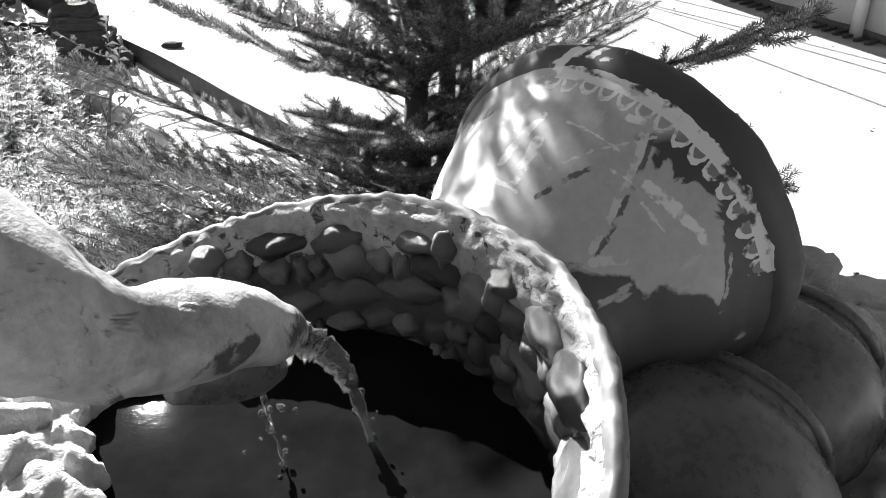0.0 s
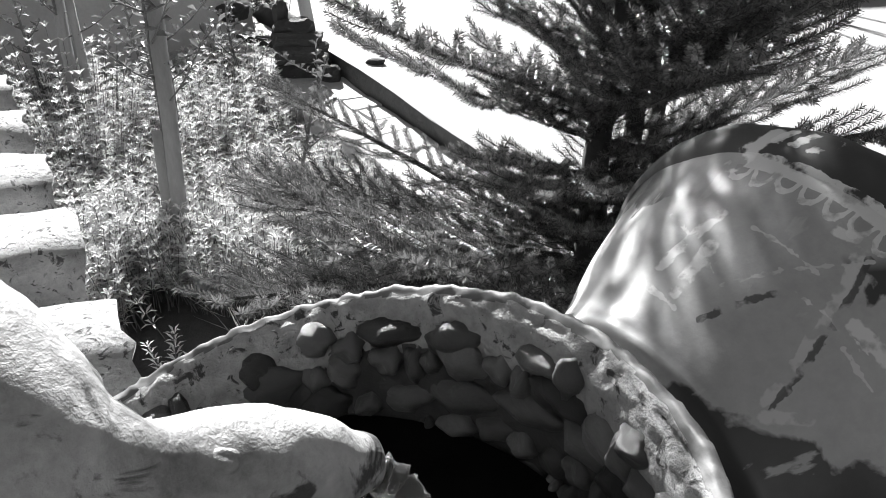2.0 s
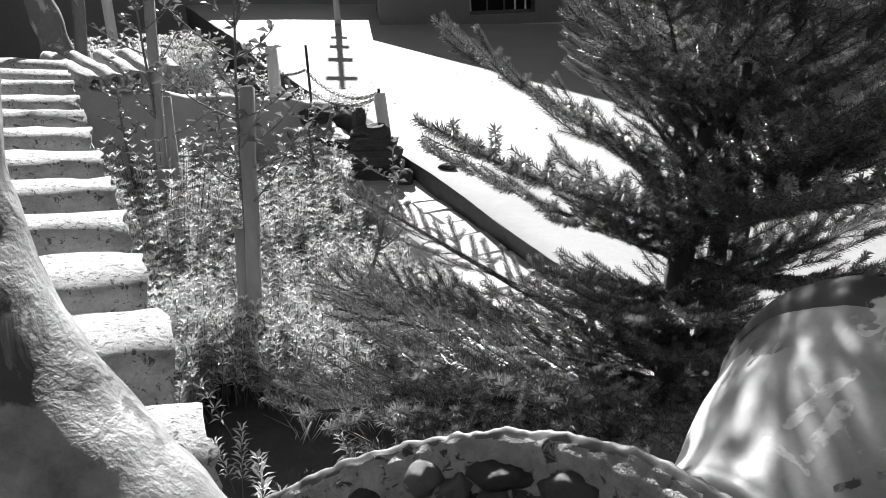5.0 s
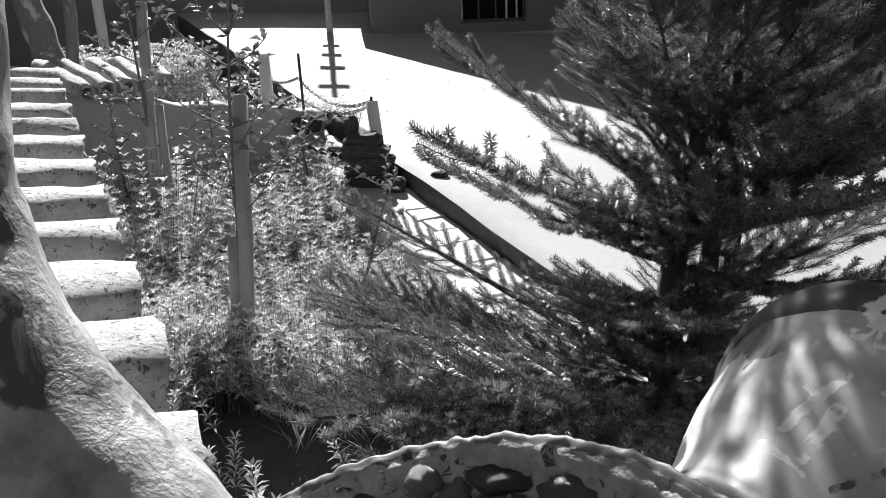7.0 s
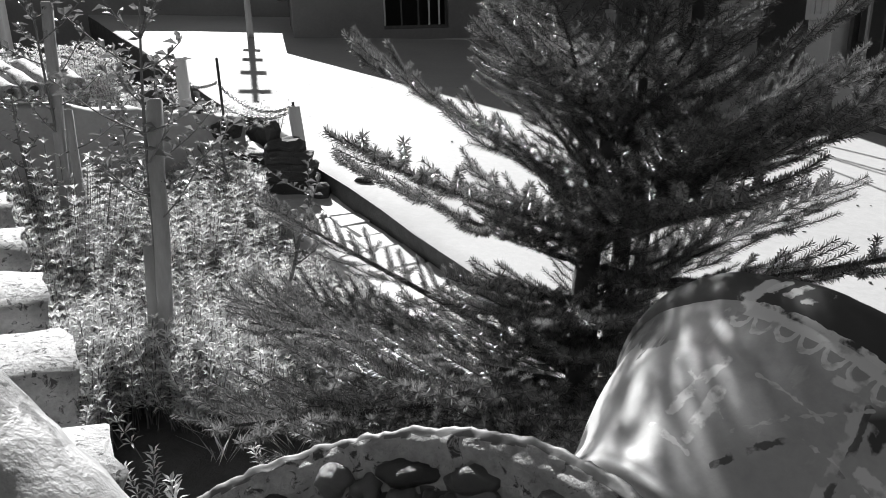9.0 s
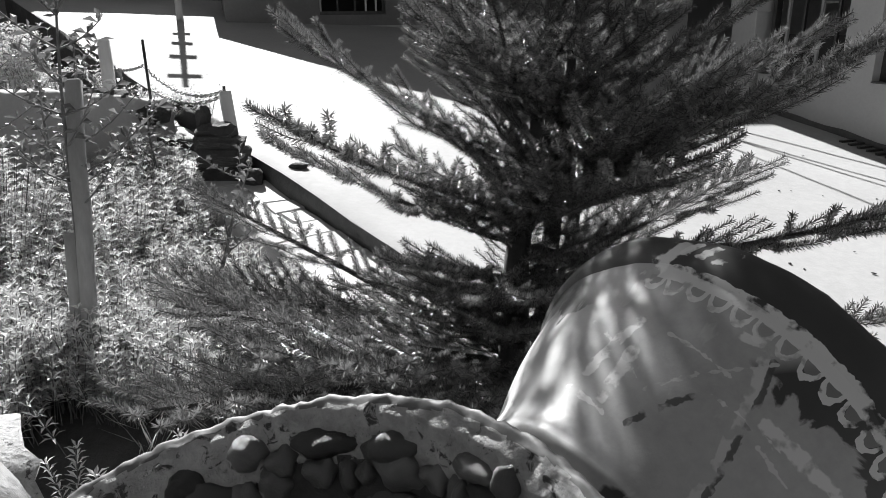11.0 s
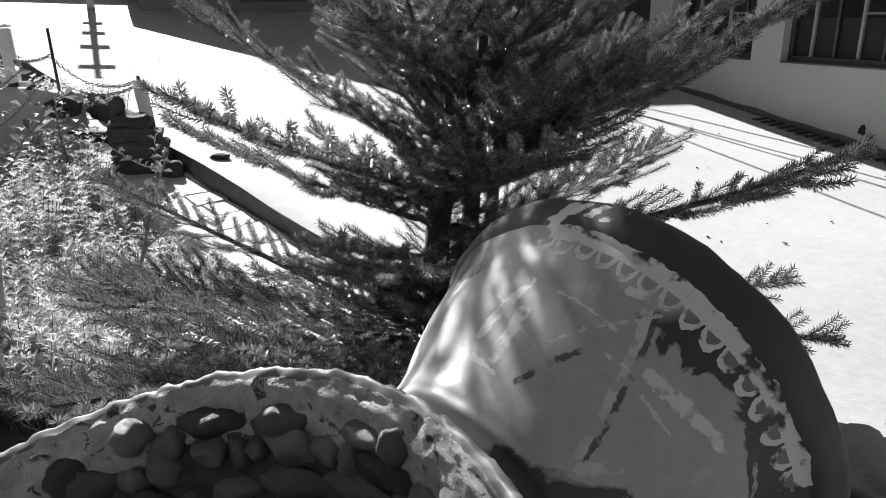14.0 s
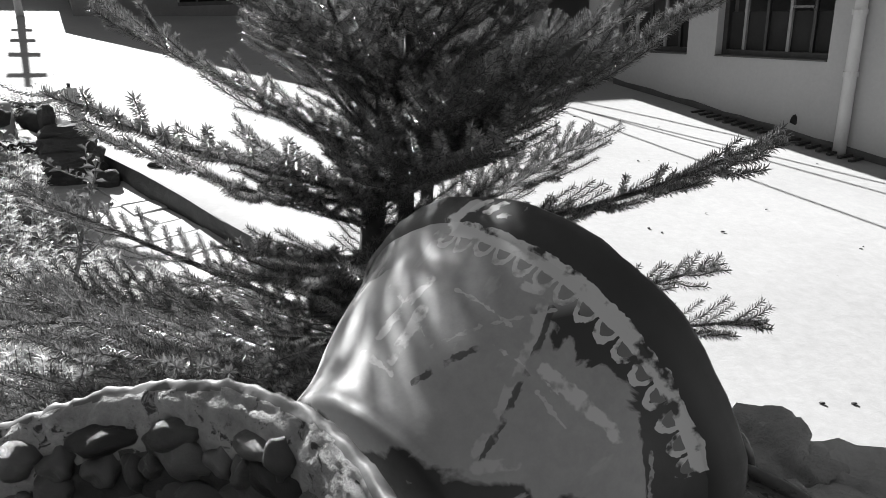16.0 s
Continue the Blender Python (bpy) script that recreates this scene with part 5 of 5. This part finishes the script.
def make_pots():
    # dark pots stacked beneath and beside the tipped vessel
    def pot(name, label, centre, axis, prof, mtl=M_DKCLAY):
        ob = thing(name, label, "pot", centre, "pots round the fountain")
        turn = Vector(axis).to_track_quat("Z", "Y").to_matrix().to_4x4()
        ob.matrix_world = Matrix.Translation(centre) @ turn
        bm = bmesh.new()
        lathe(bm, [tuple(p) for p in smooth_line(prof, 36)], 72, 0.004, centre[0] * 9)
        bmesh.ops.recalc_face_normals(bm, faces=bm.faces)
        part("body", bm, mtl, ob)
        bm = bmesh.new()
        r, z = prof[-1]
        tube(bm, [(r * math.cos(t), r * math.sin(t), z) for t in np.linspace(0, 2 * math.pi, 49)], 0.01, 8, False)
        part("lip", bm, mtl, ob)

    bowl = [(0.02, -0.2), (0.1, -0.19), (0.16, -0.13), (0.18, -0.05), (0.165, 0.02), (0.13, 0.06), (0.12, 0.09)]
    pot("clay_pot", "dark round clay pot below the tipped vessel", (0.3, 0.6, 0.66), (0.62, 0.6, 0.2), bowl)
    pot("clay_pot", "dark clay pot leaning against the basin", (0.27, 0.38, 0.62), (0.6, 0.5, -0.2), bowl)
    pot("clay_pot", "dark clay pot with a pale worn shoulder", (0.48, 0.76, 0.68), (0.6, 0.5, 0.25), [(a * 0.8, b * 0.8) for a, b in bowl])
    pot("clay_pot", "small glossy clay pot behind the vessel's rim", (0.44, 0.85, 0.77), (0.7, 0.6, 0.3), [(a * 0.5, b * 0.5) for a, b in bowl])


def make_rocks():
    rnd = random.Random(9)
    # mound that carries the basin and the pots
    bm = bmesh.new()
    rings = []
    for k in range(9):
        u = k / 8
        r = 1.0 - 0.52 * u**0.7
        ring = []
        for s in range(48):
            a = 2 * math.pi * s / 48
            x, y = 0.05 + r * math.cos(a), 0.3 + r * 0.72 * math.sin(a)
            z = -0.75 + 1.2 * u + 0.09 * noise.noise((x * 5, y * 5, u * 4))
            ring.append(bm.verts.new((x, y, z)))
        rings.append(ring)
    for a, b in zip(rings, rings[1:]):
        for s in range(48):
            bm.faces.new((a[s], a[(s + 1) % 48], b[(s + 1) % 48], b[s]))
    bm.faces.new(rings[-1])
    solo("rockery", bm, M_ROCK, "rough pale mortar mound under the fountain", "rockery", kind="structure")
    for c, s in (((0.62, 0.8, 0.66), 0.13), ((0.72, 0.92, 0.62), 0.12), ((0.6, 0.62, 0.6), 0.12), ((0.72, 0.7, 0.5), 0.15), ((0.56, 0.48, 0.58), 0.1), ((0.66, 0.55, 0.42), 0.14), ((0.62, 0.98, 0.68), 0.08),
                 ((-0.47, 0.62, 0.72), 0.09), ((-0.42, 0.5, 0.72), 0.09), ((-0.36, 0.42, 0.7), 0.07), ((-0.55, 0.5, 0.62), 0.1), ((-0.5, 0.72, 0.66), 0.08), ((-0.58, 0.62, 0.68), 0.07), ((0.42, 0.3, 0.5), 0.1), ((0.47, 0.42, 0.5), 0.09)):
        bm = bmesh.new()
        stone(bm, (0, 0, 0), (s * rnd.uniform(0.8, 1.3), s * rnd.uniform(0.7, 1.1), s * rnd.uniform(0.55, 0.8)), Matrix.Rotation(rnd.uniform(0, 3), 4, "Z"), 0.3, 4, rnd.uniform(0, 90))
        for v in bm.verts:
            v.co += v.co.normalized() * (0.02 * noise.noise(v.co * 28) + 0.012 * abs(noise.noise(v.co * 60)))
        ob = solo("rock", bm, M_ROCK, "pale rough rock mortared round the fountain", "rock", "rocks round the fountain")
        ob.location = c


make_pots()
make_rocks()


def make_spout():
    rows = [(-0.436, 0.45, 1.56, 0.06), (-0.429, 0.437, 1.493, 0.058), (-0.424, 0.41, 1.407, 0.056), (-0.418, 0.384, 1.321, 0.056), (-0.395, 0.37, 1.25, 0.056), (-0.335, 0.36, 1.172, 0.056), (-0.256, 0.355, 1.099, 0.052),
            (-0.234, 0.362, 1.073, 0.045), (-0.214, 0.383, 1.048, 0.04), (-0.189, 0.422, 1.027, 0.041), (-0.164, 0.455, 1.007, 0.036), (-0.139, 0.481, 0.983, 0.026), (-0.125, 0.5, 0.968, 0.018)]
    line = smooth_line(rows, 110)
    spout = thing("fountain_spout", "stained clay spout shaped like a long curved animal neck", "spout", rows[0][:3])
    inv = Matrix.Translation(-spout.location)

    def put(name, bm, m, label=""):
        bm.transform(inv)
        part(name, bm, m, spout, label)

    bm = bmesh.new()
    tube(bm, [tuple(p[:3]) for p in line], [float(p[3]) for p in line], 48, True, 1.0, 0.007, 2.0)
    for v in bm.verts:
        way = Vector((noise.noise(v.co * 40), noise.noise(v.co * 40 + Vector((5, 0, 0))), noise.noise(v.co * 40 + Vector((0, 5, 0)))))
        v.co += way * 0.003
    put("neck", bm, M_SPOUT)
    # lower jaw, parted from the snout
    jaw = smooth_line([(-0.195, 0.42, 0.985, 0.022), (-0.17, 0.448, 0.965, 0.026), (-0.15, 0.47, 0.95, 0.023), (-0.137, 0.485, 0.942, 0.014)], 24)
    bm = bmesh.new()
    tube(bm, [tuple(p[:3]) for p in jaw], [float(p[3]) for p in jaw], 24, True, 0.8, 0.004, 4.0)
    put("lower_jaw", bm, M_DKCLAY, "wet dark lower jaw")
    # a worn modelled eye
    c, out = Vector((-0.166, 0.392, 1.062)), Vector((0.35, -0.72, 0.6)).normalized()
    turn = out.to_track_quat("Z", "Y").to_matrix().to_4x4()
    bm = bmesh.new()
    stone(bm, c - out * 0.011, (0.011, 0.008, 0.006), turn, 0.12, 3, 1)
    put("eye", bm, M_SPOUT)


make_spout()


def make_water_jets():
    def jet(pts, radii, seed):
        bm = bmesh.new()
        line = smooth_line([(*p, r) for p, r in zip(pts, radii)], 90)
        tube(bm, [tuple(p[:3]) for p in line], [float(p[3]) * (0.75 + 0.55 * noise.noise((k * 0.21, seed, 0)) + 0.25 * noise.noise((k * 0.6, seed, 3))) for k, p in enumerate(line)], 14, True, 0.6, 0.004, seed)
        rnd = random.Random(int(seed))
        for k in range(26):                                      # loose drops round the lower half
            p = line[rnd.randrange(35, 90)]
            r = rnd.uniform(0.0012, 0.0035)
            stone(bm, Vector(p[:3]) + Vector((rnd.gauss(0, 0.009), rnd.gauss(0, 0.007), rnd.gauss(0, 0.01))), (r, r, r * 1.4), None, 0.1, 1, k)
        solo("water_jet", bm, M_WATER, "clear stream of water falling from the spout", "water")

    jet([(-0.13, 0.495, 0.962), (-0.105, 0.5, 0.955), (-0.085, 0.495, 0.93), (-0.07, 0.49, 0.88), (-0.06, 0.485, 0.8), (-0.058, 0.482, 0.76)], [0.017, 0.018, 0.013, 0.008, 0.005, 0.003], 1.0)
    jet([(-0.152, 0.475, 0.955), (-0.15, 0.47, 0.935), (-0.147, 0.466, 0.9), (-0.14, 0.462, 0.85), (-0.135, 0.46, 0.78)], [0.012, 0.006, 0.004, 0.0035, 0.003], 2.0)


make_water_jets()


def make_basin_stones():
    rnd = random.Random(31)
    for x, y, s in ((-0.4, 0.545, 0.036), (-0.365, 0.53, 0.03), (-0.38, 0.49, 0.036), (-0.345, 0.485, 0.028), (-0.315, 0.45, 0.026), (-0.35, 0.445, 0.034), (-0.352, 0.57, 0.026), (-0.41, 0.51, 0.034),
                    (-0.33, 0.425, 0.03), (-0.38, 0.45, 0.034), (-0.39, 0.58, 0.03), (-0.42, 0.47, 0.034)):
        bm = bmesh.new()
        stone(bm, (0, 0, 0), (s * rnd.uniform(0.9, 1.25), s * rnd.uniform(0.8, 1.1), s * 1.1), Matrix.Rotation(rnd.uniform(0, 3), 4, "Z"), 0.3, 4, rnd.uniform(0, 90))
        ob = solo("stone", bm, M_ROCK, "pale wet stone heaped at the basin's inner edge", "stone", "stones heaped in the basin")
        ob.location = (x, y, RIM.z - 0.085 + s * 0.45)


make_basin_stones()
make_path()
